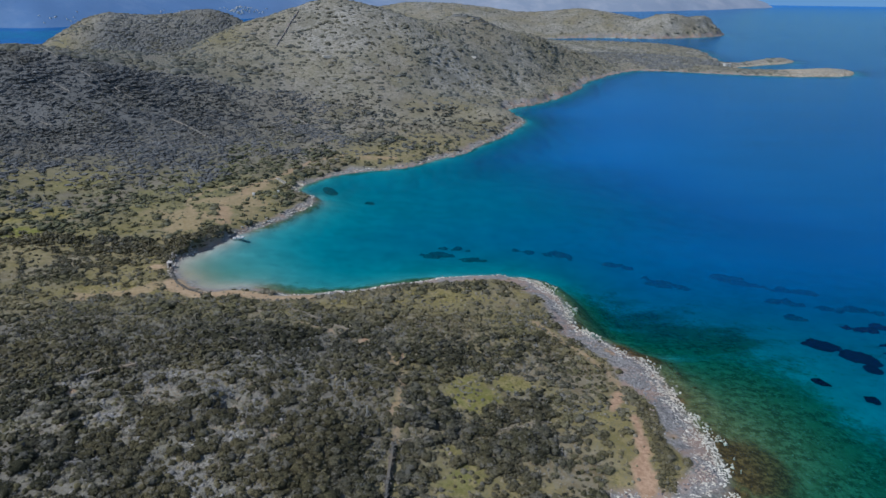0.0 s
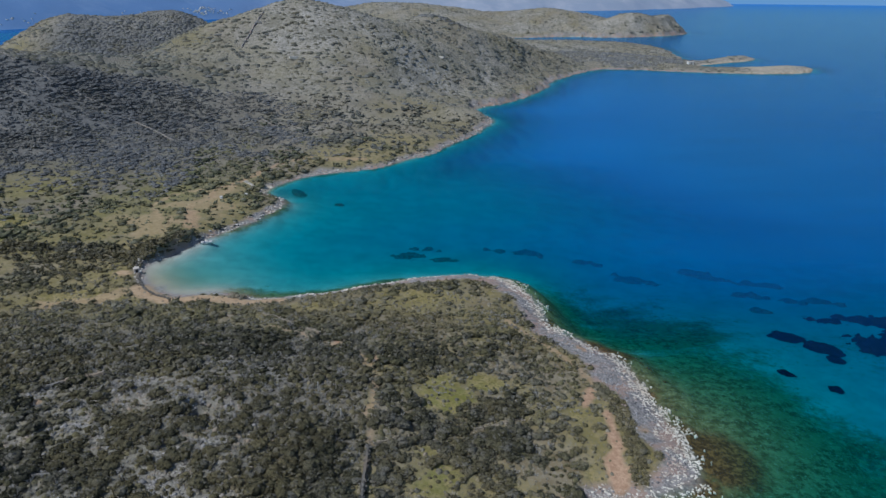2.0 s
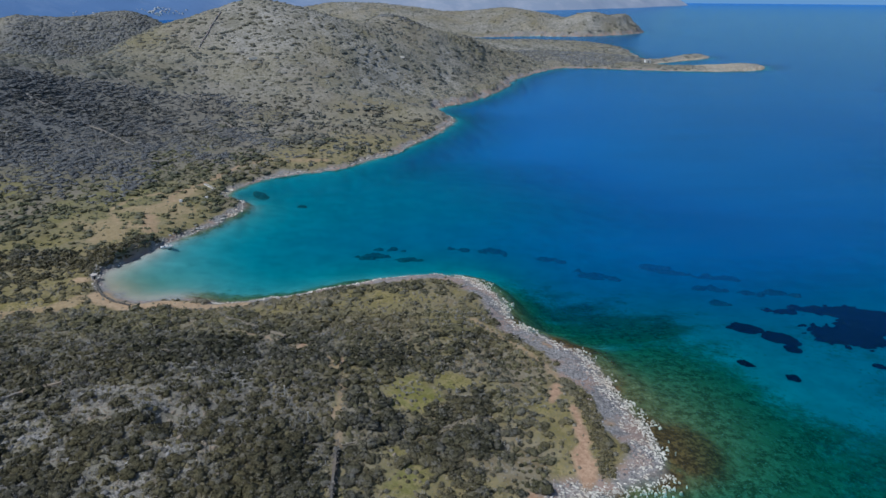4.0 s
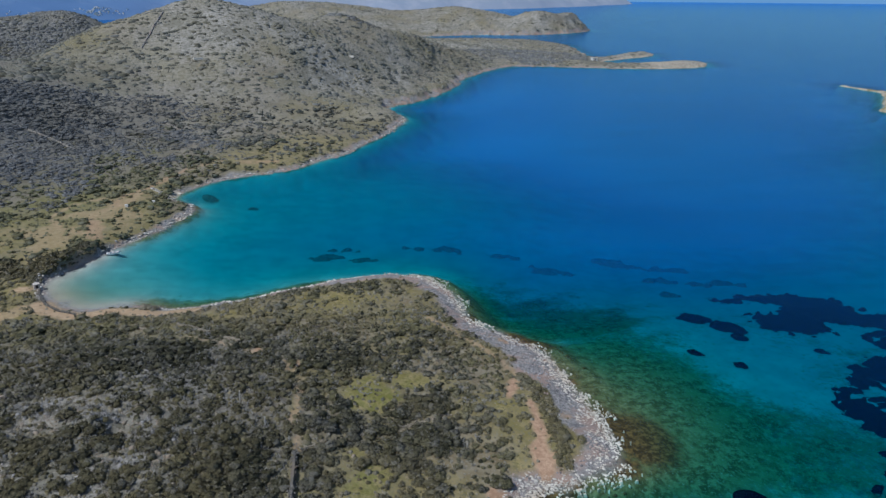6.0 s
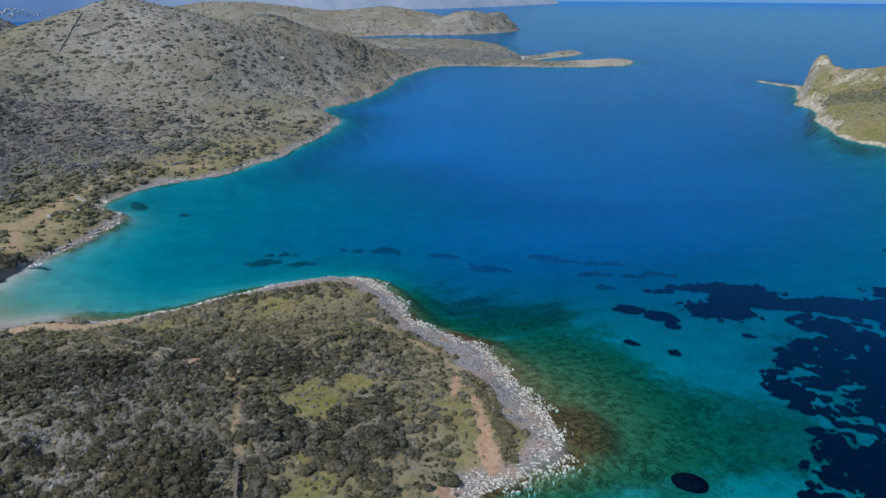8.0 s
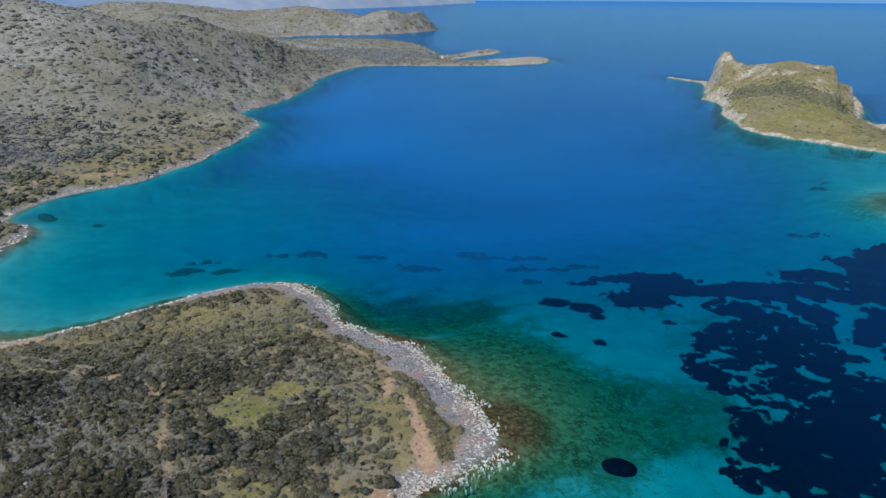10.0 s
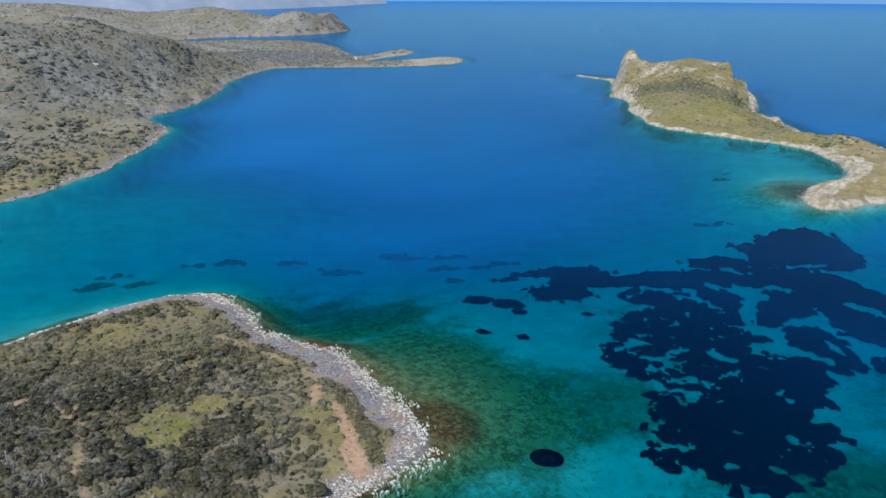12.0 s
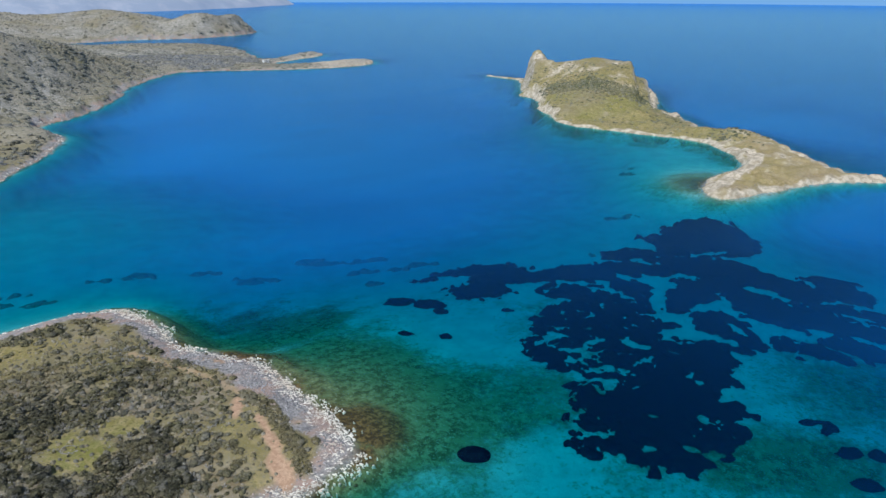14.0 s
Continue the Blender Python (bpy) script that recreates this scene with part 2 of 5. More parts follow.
# ---- materials ----
class Nodes:
    """Short hand for a node tree."""

    def __init__(self, name):
        self.m = bpy.data.materials.new(name)
        self.m.use_nodes = True
        self.t = self.m.node_tree
        self.t.nodes.clear()
        self.pos = self.add("ShaderNodeNewGeometry").outputs["Position"]

    def add(self, kind, **put):
        n = self.t.nodes.new(kind)
        for key, v in put.items():
            self.put(n, key, v)
        return n

    def put(self, n, key, v):
        s = n.inputs[int(key[1:])] if key[0] == "i" and key[1:].isdigit() else n.inputs[key.replace("_", " ")]
        if isinstance(v, bpy.types.NodeSocket):
            self.t.links.new(v, s)
        elif isinstance(v, (tuple, list)) and len(v) == 3 and s.type == "RGBA":
            s.default_value = (*v, 1)
        else:
            s.default_value = v

    def noise(self, scale, detail=4.0, rough=0.6, where=None):
        return self.add("ShaderNodeTexNoise", Vector=where or self.pos, Scale=scale, Detail=detail, Roughness=rough).outputs["Fac"]

    def attr(self, name):
        n = self.add("ShaderNodeAttribute")
        n.attribute_name = name
        return n.outputs["Fac"]

    def math(self, op, a, b=0.0, clamp=False):
        n = self.add("ShaderNodeMath", i0=a, i1=b)
        n.operation, n.use_clamp = op, clamp
        return n.outputs[0]

    def ramp(self, f, lo, hi):
        n = self.add("ShaderNodeMapRange", Value=f)
        n.interpolation_type = "SMOOTHSTEP"
        self.put(n, "From_Min", lo), self.put(n, "From_Max", hi)
        return n.outputs[0]

    def mix(self, f, a, b):
        n = self.t.nodes.new("ShaderNodeMix")
        n.data_type = "RGBA"
        self.put(n, "i0", f), self.put(n, "i6", a), self.put(n, "i7", b)
        return n.outputs[2]

    def bumped(self, height, strength, distance):
        return self.add("ShaderNodeBump", Height=height, Strength=strength, Distance=distance).outputs[0]

    def surface(self, color, rough, normal=None, metal=0.0, specular=0.3):
        b = self.add("ShaderNodeBsdfPrincipled", Base_Color=color, Roughness=rough, Metallic=metal)
        self.put(b, "Specular IOR Level", specular)
        if normal:
            self.put(b, "Normal", normal)
        return self.finish(b.outputs[0])

    def finish(self, shader):
        out = self.t.nodes.new("ShaderNodeOutputMaterial")
        self.t.links.new(shader, out.inputs[0])
        return self.m


def ground_material():
    n = Nodes("ground")
    big, mid, fine = n.noise(0.03, 5), n.noise(0.22, 5), n.noise(1.6, 5, 0.7)
    soil = n.mix(n.ramp(mid, 0.35, 0.65), (0.21, 0.17, 0.105), (0.31, 0.275, 0.19))
    soil = n.mix(n.ramp(big, 0.42, 0.6), soil, (0.225, 0.195, 0.085))
    soil = n.mix(n.ramp(fine, 0.5, 0.72), soil, (0.36, 0.34, 0.3))
    grass = n.mix(n.ramp(n.noise(0.35, 6, 0.75), 0.38, 0.62), (0.24, 0.205, 0.07), (0.4, 0.33, 0.17))
    grass = n.mix(n.ramp(n.noise(1.6, 5, 0.75), 0.5, 0.64), grass, (0.09, 0.095, 0.04))
    grass = n.mix(n.ramp(n.noise(0.9, 4, 0.7), 0.58, 0.72), grass, (0.34, 0.3, 0.21))
    grass = n.mix(n.math("MULTIPLY", n.attr("lush"), n.ramp(n.noise(0.5, 5, 0.7), 0.3, 0.6)), grass, (0.19, 0.205, 0.05))
    sand = n.mix(n.ramp(n.noise(0.7, 4), 0.3, 0.7), (0.46, 0.32, 0.195), (0.56, 0.425, 0.285))
    sand = n.mix(n.ramp(fine, 0.58, 0.75), sand, (0.3, 0.22, 0.14))
    rock = n.mix(n.ramp(n.noise(0.9, 6, 0.75), 0.35, 0.62), (0.17, 0.165, 0.17), (0.41, 0.395, 0.385))
    rock = n.mix(n.ramp(n.noise(0.12, 3), 0.46, 0.62), rock, (0.4, 0.3, 0.255))
    limestone = n.mix(n.ramp(fine, 0.38, 0.62), (0.25, 0.24, 0.215), (0.52, 0.5, 0.455))
    limestone = n.mix(n.ramp(mid, 0.45, 0.7), limestone, (0.32, 0.305, 0.255))
    limestone = n.mix(n.ramp(n.noise(0.045, 6, 0.75), 0.47, 0.62), limestone, (0.25, 0.243, 0.21))
    pale = n.mix(n.ramp(n.noise(0.25, 6, 0.7), 0.36, 0.64), (0.33, 0.285, 0.21), (0.63, 0.56, 0.45))
    limestone = n.mix(n.ramp(n.noise(0.42, 6, 0.8), 0.52, 0.6), limestone, (0.13, 0.125, 0.09))
    bed_sand = n.mix(n.ramp(n.noise(0.09, 6, 0.72), 0.36, 0.64), (0.4, 0.43, 0.405), (0.52, 0.54, 0.51))
    bed_sand = n.mix(n.ramp(n.math("ADD", n.noise(0.6, 5, 0.75), n.math("MULTIPLY", n.attr("weed"), 0.4)), 0.6, 0.75), bed_sand, (0.27, 0.29, 0.2))
    weed = n.mix(n.ramp(n.noise(0.45, 6, 0.78), 0.42, 0.62), (0.095, 0.09, 0.04), (0.29, 0.275, 0.14))
    weed = n.mix(n.ramp(n.noise(0.1, 5, 0.7), 0.45, 0.66), weed, (0.2, 0.21, 0.1))
    weed = n.mix(n.ramp(n.noise(1.3, 4, 0.7), 0.56, 0.7), weed, (0.38, 0.37, 0.26))
    # leaf litter whose blue-grey also carries the cloud shadow
    shaded_litter = n.mix(n.ramp(n.noise(1.8, 6, 0.8), 0.4, 0.6), (0.11, 0.117, 0.12), (0.25, 0.25, 0.245))
    c = n.mix(n.attr("shaded_litter"), soil, shaded_litter)
    c = n.mix(n.attr("grass"), c, grass)
    c = n.mix(n.attr("stone"), c, limestone)
    c = n.mix(n.attr("sand"), c, sand)
    clay = n.mix(n.ramp(n.noise(0.9, 5, 0.7), 0.35, 0.65), (0.4, 0.25, 0.16), (0.58, 0.395, 0.27))
    c = n.mix(n.attr("clay"), c, clay)
    c = n.mix(n.attr("rock"), c, rock)
    c = n.mix(n.ramp(n.math("ADD", n.attr("pale"), n.math("MULTIPLY", n.noise(0.18, 5, 0.7), 0.6)), 0.55, 0.9), c, pale)
    weed = n.mix(n.ramp(n.math("ADD", n.attr("fringe"), n.math("MULTIPLY", n.noise(0.7, 5, 0.75), 0.7)), 0.7, 1.15), weed, n.mix(n.ramp(n.noise(0.8, 4, 0.7), 0.4, 0.65), (0.075, 0.045, 0.025), (0.27, 0.15, 0.06)))
    bed = n.mix(n.ramp(n.math("ADD", n.attr("weed"), n.math("MULTIPLY", n.noise(0.12, 6, 0.72), 0.9)), 0.6, 1.05), bed_sand, weed)
    bed = n.mix(n.attr("silt"), bed, (0.42, 0.365, 0.27))
    bed = n.mix(n.math("MULTIPLY", n.attr("meadow"), 0.8), bed, (0.03, 0.022, 0.03))
    c = n.mix(n.attr("bed"), c, bed)
    return n.surface(c, 0.92, n.bumped(n.noise(1.2, 6, 0.7), 0.7, 0.35), specular=0.15)


def water_material():
    n = Nodes("sea_water")
    depth = n.attr("depth")
    t = [n.math("EXPONENT", n.math("MULTIPLY", depth, -k)) for k in (0.4, 0.076, 0.046)]
    comb = n.add("ShaderNodeCombineColor", Red=t[0], Green=t[1], Blue=t[2]).outputs[0]
    drift = n.add("ShaderNodeMapping", Vector=n.pos)
    drift.inputs["Scale"].default_value = (0.3, 1.0, 1.0)
    drift.inputs["Rotation"].default_value = (0, 0, radians(-20))
    # body colour varies in streaks and is raised in the north-coast band
    body_gain = n.math("ADD", n.math("ADD", 0.72, n.math("MULTIPLY", n.attr("paler_band"), 0.5)), n.math("MULTIPLY", n.noise(0.022, 6, 0.65, drift.outputs[0]), 0.54))

    def scatter(reach, share):
        m = n.math("POWER", n.math("DIVIDE", depth, reach), 3.2)
        m = n.math("SUBTRACT", 1.0, n.math("EXPONENT", n.math("MULTIPLY", m, -1.0)))
        return n.math("MULTIPLY", n.math("MULTIPLY", m, body_gain), share)

    body = n.add("ShaderNodeCombineColor", Red=scatter(17.0, 0.007), Green=scatter(16.5, 0.116), Blue=scatter(15.2, 0.32)).outputs[0]
    clear = n.add("ShaderNodeBsdfTransparent", Color=comb).outputs[0]
    blue = n.add("ShaderNodeBsdfDiffuse", Color=body).outputs[0]
    inner = n.add("ShaderNodeAddShader", i0=clear, i1=blue).outputs[0]
    stretch = n.add("ShaderNodeMapping", Vector=n.pos)
    stretch.inputs["Scale"].default_value = (0.35, 1.0, 1.0)
    stretch.inputs["Rotation"].default_value = (0, 0, radians(25))
    waves = n.math("ADD", n.noise(0.8, 5, 0.65, stretch.outputs[0]), n.math("MULTIPLY", n.noise(0.07, 3, 0.5, stretch.outputs[0]), 1.5))
    normal = n.bumped(waves, 0.42, 0.4)
    gloss = n.add("ShaderNodeBsdfGlossy", Color=(0.39, 0.7, 1.0), Roughness=0.15, Normal=normal).outputs[0]
    fres = n.math("MULTIPLY", n.math("POWER", n.add("ShaderNodeFresnel", IOR=1.33, Normal=normal).outputs[0], 1.6), 1.2)
    return n.finish(n.add("ShaderNodeMixShader", i0=fres, i1=inner, i2=gloss).outputs[0])


def leaf_material(name, dark, light, grey, tan, grain=2.2, relief=0.9):
    """Evergreen leaves: dark green, olive and dry grey bushes side by side."""
    n = Nodes(name)
    tone = n.attr("tone")
    each = n.add("ShaderNodeNewGeometry").outputs["Random Per Island"]
    c = n.mix(tone, dark, light)
    c = n.mix(n.math("MULTIPLY", n.ramp(n.noise(0.09, 4, 0.7), 0.46, 0.62), 0.55), c, n.mix(tone, tuple(v * 0.5 for v in grey), grey))
    c = n.mix(n.math("MULTIPLY", n.ramp(n.noise(0.025, 3), 0.45, 0.6), 0.85), c, n.mix(tone, tuple(v * 0.42 for v in tan), tan))
    c = n.mix(n.math("MULTIPLY", n.math("POWER", each, 1.6), 0.62), c, n.mix(n.ramp(each, 0.6, 0.9), light, grey))
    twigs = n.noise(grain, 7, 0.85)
    # shade of the gaps put into the colour: hollows near-black, sprig tips paler
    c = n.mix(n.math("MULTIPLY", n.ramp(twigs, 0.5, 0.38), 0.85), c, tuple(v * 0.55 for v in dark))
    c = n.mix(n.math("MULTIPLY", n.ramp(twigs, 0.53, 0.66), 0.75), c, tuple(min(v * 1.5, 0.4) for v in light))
    return n.surface(c, 0.75, n.bumped(twigs, relief, 0.35), specular=0.2)


GROUND = ground_material()
WATER = water_material()
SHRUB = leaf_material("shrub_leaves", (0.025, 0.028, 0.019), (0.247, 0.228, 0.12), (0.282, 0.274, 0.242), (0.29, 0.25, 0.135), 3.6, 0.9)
DRY = leaf_material("dry_twigs", (0.15, 0.13, 0.085), (0.36, 0.325, 0.22), (0.36, 0.345, 0.3), (0.36, 0.3, 0.17))
TWIG = leaf_material("bare_twigs", (0.2, 0.2, 0.2), (0.42, 0.42, 0.41), (0.45, 0.45, 0.44), (0.4, 0.37, 0.3))
# blue-grey leaf colours hold the cloud shadow lying on the slope
CLOUDED_HEATH = leaf_material("cloud_shaded_heath", (0.118, 0.13, 0.14), (0.285, 0.292, 0.296), (0.295, 0.302, 0.31), (0.29, 0.28, 0.235), 2.6, 0.6)
OLIVE = leaf_material("olive_leaves", (0.052, 0.062, 0.037), (0.22, 0.22, 0.115), (0.25, 0.25, 0.2), (0.3, 0.27, 0.15), 2.6, 0.6)
HILL = leaf_material("hill_leaves", (0.08, 0.088, 0.078), (0.25, 0.252, 0.205), (0.27, 0.272, 0.262), (0.29, 0.265, 0.18), 2.2, 0.5)
def seagrass_material(name, dark, light, bare):
    n = Nodes(name)
    c = n.mix(n.ramp(n.noise(0.8, 4), 0.4, 0.7), dark, light)
    c = n.mix(n.math("MULTIPLY", n.ramp(n.noise(1.1, 5, 0.75), 0.45, 0.6), bare), c, (0.3, 0.32, 0.28))
    return n.surface(c, 0.95, specular=0.0)


BED_GRASS = seagrass_material("seagrass", (0.016, 0.006, 0.018), (0.034, 0.018, 0.03), 0.0)
THIN_GRASS = seagrass_material("thin_seagrass", (0.11, 0.12, 0.11), (0.17, 0.18, 0.155), 0.6)

# ---- seagrass on the seabed: x, y, half axes, turn ----
INNER_PATCHES = [(-37, 352, 2.6, 1.6, 5)]
MEADOW_NORTH = [(278.7, 179.5, 20.7, 19.5, 5), (261.9, 187.1, 11.2, 7.3, 128), (291.7, 169.1, 6.5, 4.8, 87), (254.6, 173.7, 11.9, 5.9, 129), (245.6,
    161.3, 15.8, 9.5, 131), (258.4, 152.5, 11.3, 7.4, 104), (256.0, 140.5, 12.6, 7.8, 121), (257.2, 132.5, 8.7, 7.1, 155), (238.2, 185.2, 6.4, 3.4,
    152), (229.8, 190.7, 8.2, 5.4, 156), (214.7, 147.7, 15.1, 5.5, 34), (221.9, 145.9, 11.1, 7.7, 13), (238.2, 141.5, 12.6, 8.9, 137), (234.4, 129.3,
    7.6, 7.2, 154)]
MEADOW_WEST = [(176.9, 199.8, 14.3, 6.4, 155), (193.0, 191.7, 14.6, 5.3, 155), (206.1, 183.5, 16.6, 8.0, 149), (221.8, 172.9, 14.3, 6.8, 149), (175.5,
    212.9, 12.1, 7.0, 147), (156.3, 196.2, 10.6, 7.1, 148), (206.3, 162.7, 10.0, 6.0, 87), (201.2, 150.2, 9.5, 4.5, 37), (187.3, 168.6, 10.7, 9.8,
    126), (176.1, 152.5, 20.6, 16.5, 175), (158.8, 152.1, 15.1, 11.0, 34), (180.2, 140.4, 17.3, 8.0, 37), (143.5, 144.3, 10.3, 7.5, 55), (161.4,
    131.5, 18.5, 7.6, 148)]
MEADOW_SOUTH = [(159.3, 116.1, 16.0, 9.9, 156), (148.7, 127.0, 10.0, 7.8, 112), (178.4, 109.4, 15.4, 7.9, 28), (169.0, 98.9, 6.1, 4.1, 166), (133.0,
    116.8, 4.9, 3.6, -173), (132.7, 108.0, 7.3, 5.8, 119), (150.1, 102.5, 15.2, 10.9, 169), (155.0, 91.1, 5.4, 4.7, 43), (135.0, 90.7, 10.1, 7.5,
    -176), (141.4, 82.5, 5.2, 4.7, 157), (126.7, 82.5, 7.3, 4.2, 148), (127.4, 79.0, 3.8, 2.8, 152), (119.4, 89.1, 2.0, 1.5, 13), (128.6, 96.1, 4.6,
    3.3, 22)]
MEADOW_EAST = [(205.7, 124.0, 9.5, 7.4, 68), (204.2, 111.6, 6.1, 4.5, 66), (231.5, 116.0, 14.8, 9.3, 115), (235.2, 103.1, 16.0, 6.8, 126), (243.5,
    93.3, 10.4, 5.7, 129), (280.3, 122.6, 9.3, 7.3, 157), (257.8, 119.9, 10.1, 7.7, 153), (271.9, 111.4, 10.2, 7.6, 156), (250.3, 106.9, 11.2, 6.1,
    138), (260.9, 95.4, 7.2, 4.7, 131), (212.5, 102.6, 4.8, 3.3, 65), (216.9, 95.2, 6.6, 3.0, 110), (230.4, 88.8, 8.3, 3.9, 128), (232.5, 81.9, 6.6,
    3.8, 132), (194.4, 107.8, 2.4, 2.1, 121)]
CLEARINGS = [(218.7, 160.3, 8.4, 4.7, 89), (206.5, 150.5, 13.0, 3.1, 34), (196.6, 167.0, 5.8, 2.7, 113), (211.0, 170.2, 5.2, 2.3, 80), (259.2, 169.8,
    11.4, 2.2, 161), (160.4, 137.9, 5.4, 1.7, 170), (167.8, 127.6, 3.9, 2.4, 135), (147.7, 110.6, 5.1, 1.3, 170), (134.1, 82.8, 2.0, 1.5, 112),
    (165.4, 106.1, 2.2, 1.5, 16), (167.7, 92.4, 4.4, 3.5, 169), (230.3, 100.5, 6.9, 1.9, 117), (238.0, 90.6, 6.0, 1.6, 117), (252.9, 99.9, 7.2, 2.1,
    124), (244.4, 132.0, 7.1, 3.6, 112), (207.3, 116.2, 5.3, 2.0, -112)]
PATCHES = [(86.4, 109.4, 3.0, 2.6, 153), (-60, 366, 2.2, 1.0, 8), (119.5, 169.1, 1.9, 1.6, 146), (110.5, 177.7, 2.1, 1.6, 141), (125.3, 207.0, 5.6, 4.1, 141), (132.4, 196.6,
    5.7, 3.8, 121), (131.3, 188.7, 2.6, 1.8, 120), (151.0, 81.0, 3.0, 2.7, 129), (159.8, 89.4, 3.9, 2.1, 155), (161.5, 83.2, 3.4, 1.4, 131), (167.7,
    60.4, 3.2, 1.8, 166), (174.0, 68.6, 3.0, 1.7, 20), (158.3, 51.6, 3.1, 1.7, 147), (173.5, 55.4, 3.0, 1.9, -3), (173.3, 72.6, 1.9, 0.8, 151),
    (152.2, 174.3, 1.7, 1.4, 160), (154.7, 163.4, 1.6, 1.3, 161), (137.2, 130.2, 1.8, 1.3, 158), (189.8, 133.5, 4.0, 2.1, 152)]
FAR_PATCHES = [(-2.2, 281.6, 5.8, 3, 0), (12.3, 278.3, 5.3, 1.6, -3), (4.7, 290, 4.2, 1.4, -1), (50.1, 288.5, 5.8, 3.2, -10),
               (38.7, 291, 4.3, 1.4, -8), (74.6, 281.3, 4.3, 1.7, -15), (88, 266.5, 6.3, 3.3, -18), (97.1, 263.4, 3.7, 1.6, -20),
               (122.9, 272.7, 7.7, 4, -24), (124.4, 271.2, 3.9, 2.5, -25), (136.7, 266.5, 4.4, 1.8, -27), (147, 263.7, 5.7, 2.2, -29),
               (133.5, 251.1, 6.9, 2.7, -28), (146.7, 244.2, 4.9, 2.3, -31), (156.6, 243.7, 7.5, 2.7, -33), (129.5, 234.1, 3.5, 1.8, -29),
               (147, 222.3, 5.8, 2.7, -33), (159.3, 223.6, 7.2, 3.2, -35)]
COVE_PATCHES = [(336, 278.2, 4, 2.9, -50), (349.9, 284.9, 2.6, 2.4, -51), (273.5, 221.1, 3.9, 2.5, -51), (266.4, 227, 3, 2, -50),
               (351.9, 293.1, 2.3, 2.5, -50)]
SPECKLED = [(121.7, 104.9, 7.3, 4.6, 153), (115.2, 95.6, 6.7, 5.2, 169), (112.7, 101.3, 4.9, 3.3, 35), (180.6, 178.8, 9.2, 7.6, 22), (118.1, 108.7,
    3.9, 3.0, 163), (122.4, 91.3, 6.0, 2.7, 37)]


def ellipses(x, y, plan):
    """Metres inside the nearest of the ellipses (centre, half axes, turn); negative outside."""
    f = np.full(np.shape(x), -4.0)
    for cx, cy, a, b, turn in plan:
        c, s = math.cos(radians(turn)), math.sin(radians(turn))
        u, v = (x - cx) * c + (y - cy) * s, -(x - cx) * s + (y - cy) * c
        r = np.sqrt((u / a) ** 2 + (v / b) ** 2)
        f = np.maximum(f, (1 - r) * min(a, b))
    return f


def grass_field(x, y):
    """Above 0 where seagrass grows; metres from its edge."""
    big = ellipses(x, y, MEADOW_NORTH + MEADOW_WEST + MEADOW_SOUTH + MEADOW_EAST)
    gaps = ellipses(x, y, CLEARINGS)
    wavy = fbm(x, y, 6.0, 3, 4) * 1.5 + fbm(x, y, 2.0, 3, 1) * 1.3
    out = np.minimum(big + 0.7 + wavy * step(-2.6, -0.8, big), -gaps * 1.3 - 0.1 + wavy * 0.6)
    holes = step(0.17, 0.42, fbm(x, y, 2.4, 3, 9)) * (0.4 + 0.6 * step(0.25, 0.7, bump(x, y, 178, 158, 26, 22) + bump(x, y, 150, 128, 22, 20)))
    torn = bump(x, y, 168, 178, 14, 13) + bump(x, y, 144, 124, 12, 11) + 0.8 * bump(x, y, 156, 210, 16, 10) + 0.7 * bump(x, y, 150, 146, 14, 18)
    out = np.minimum(out, 2.2) - 3.4 * holes - 3.2 * step(-0.32, 0.3, fbm(x * 0.75 - y * 0.4, y + 0.6 * x, 4.2, 3, 5)) * step(0.3, 0.75, torn)
    loose = fbm(x, y, 3.4, 3, 2) * 3.2 - 1.35 - 0.5 * step(-1.0, -3.6, big)
    out = np.maximum(out, np.where((big > -3.9) & (big < 0.5) & (gaps < -0.5), loose, -2))
    far = ellipses(x, y, FAR_PATCHES + COVE_PATCHES + INNER_PATCHES)
    cluster = np.where(far > -1.2, np.minimum(far, 0.8) - 0.45 + fbm(x * 0.8, y * 1.3, 2.8, 3, 6) * 3.0, -2)
    small = ellipses(x, y, PATCHES)
    small = small * 0.9 + fbm(x, y, 3.2, 3, 3) * 1.3 * step(-1.2, -0.3, small) * (np.hypot(x - 86.4, y - 109.4) > 8)
    specks = np.minimum(ellipses(x, y, SPECKLED), 1.0) - 0.9 + fbm(x, y, 2.6, 3, 5) * 2.6
    return np.maximum(np.maximum(out, cluster), np.maximum(small, specks))


# ---- ground, island, sea ----
xs = graded(-125, 215, 1.4, -520, 680, 5.5, -4800, 4800, 1.14)
ys = graded(72, 296, 1.4, 60, 1780, 5.5, -2500, 4900, 1.12)
gx, gy = np.meshgrid(xs, ys)
dm = coast_main(gx, gy)
di = inside_by(ISLE, gx, gy)


def near_line(x, y, line, width):
    """Close to 1 on the line, falling off over its width."""
    best = np.full(np.shape(x), 1e9)
    for (x0, y0), (x1, y1) in zip(line, line[1:]):
        ex, ey = x1 - x0, y1 - y0
        t = np.clip(((x - x0) * ex + (y - y0) * ey) / (ex * ex + ey * ey), 0, 1)
        best = np.minimum(best, np.hypot(x - x0 - t * ex, y - y0 - t * ey))
    return np.exp(-(best / width) ** 2)


def bank_share(x, y):
    """The steep bank with dark shrubs between the clay and the shore stones."""
    line = near_line(x, y, [(47.6, 156), (49.6, 147), (49.6, 138), (48.9, 129), (47.6, 121.5)], 2.0)
    return step(0.3, 0.55, line + fbm(x, y, 4, 2, 2) * 0.12)


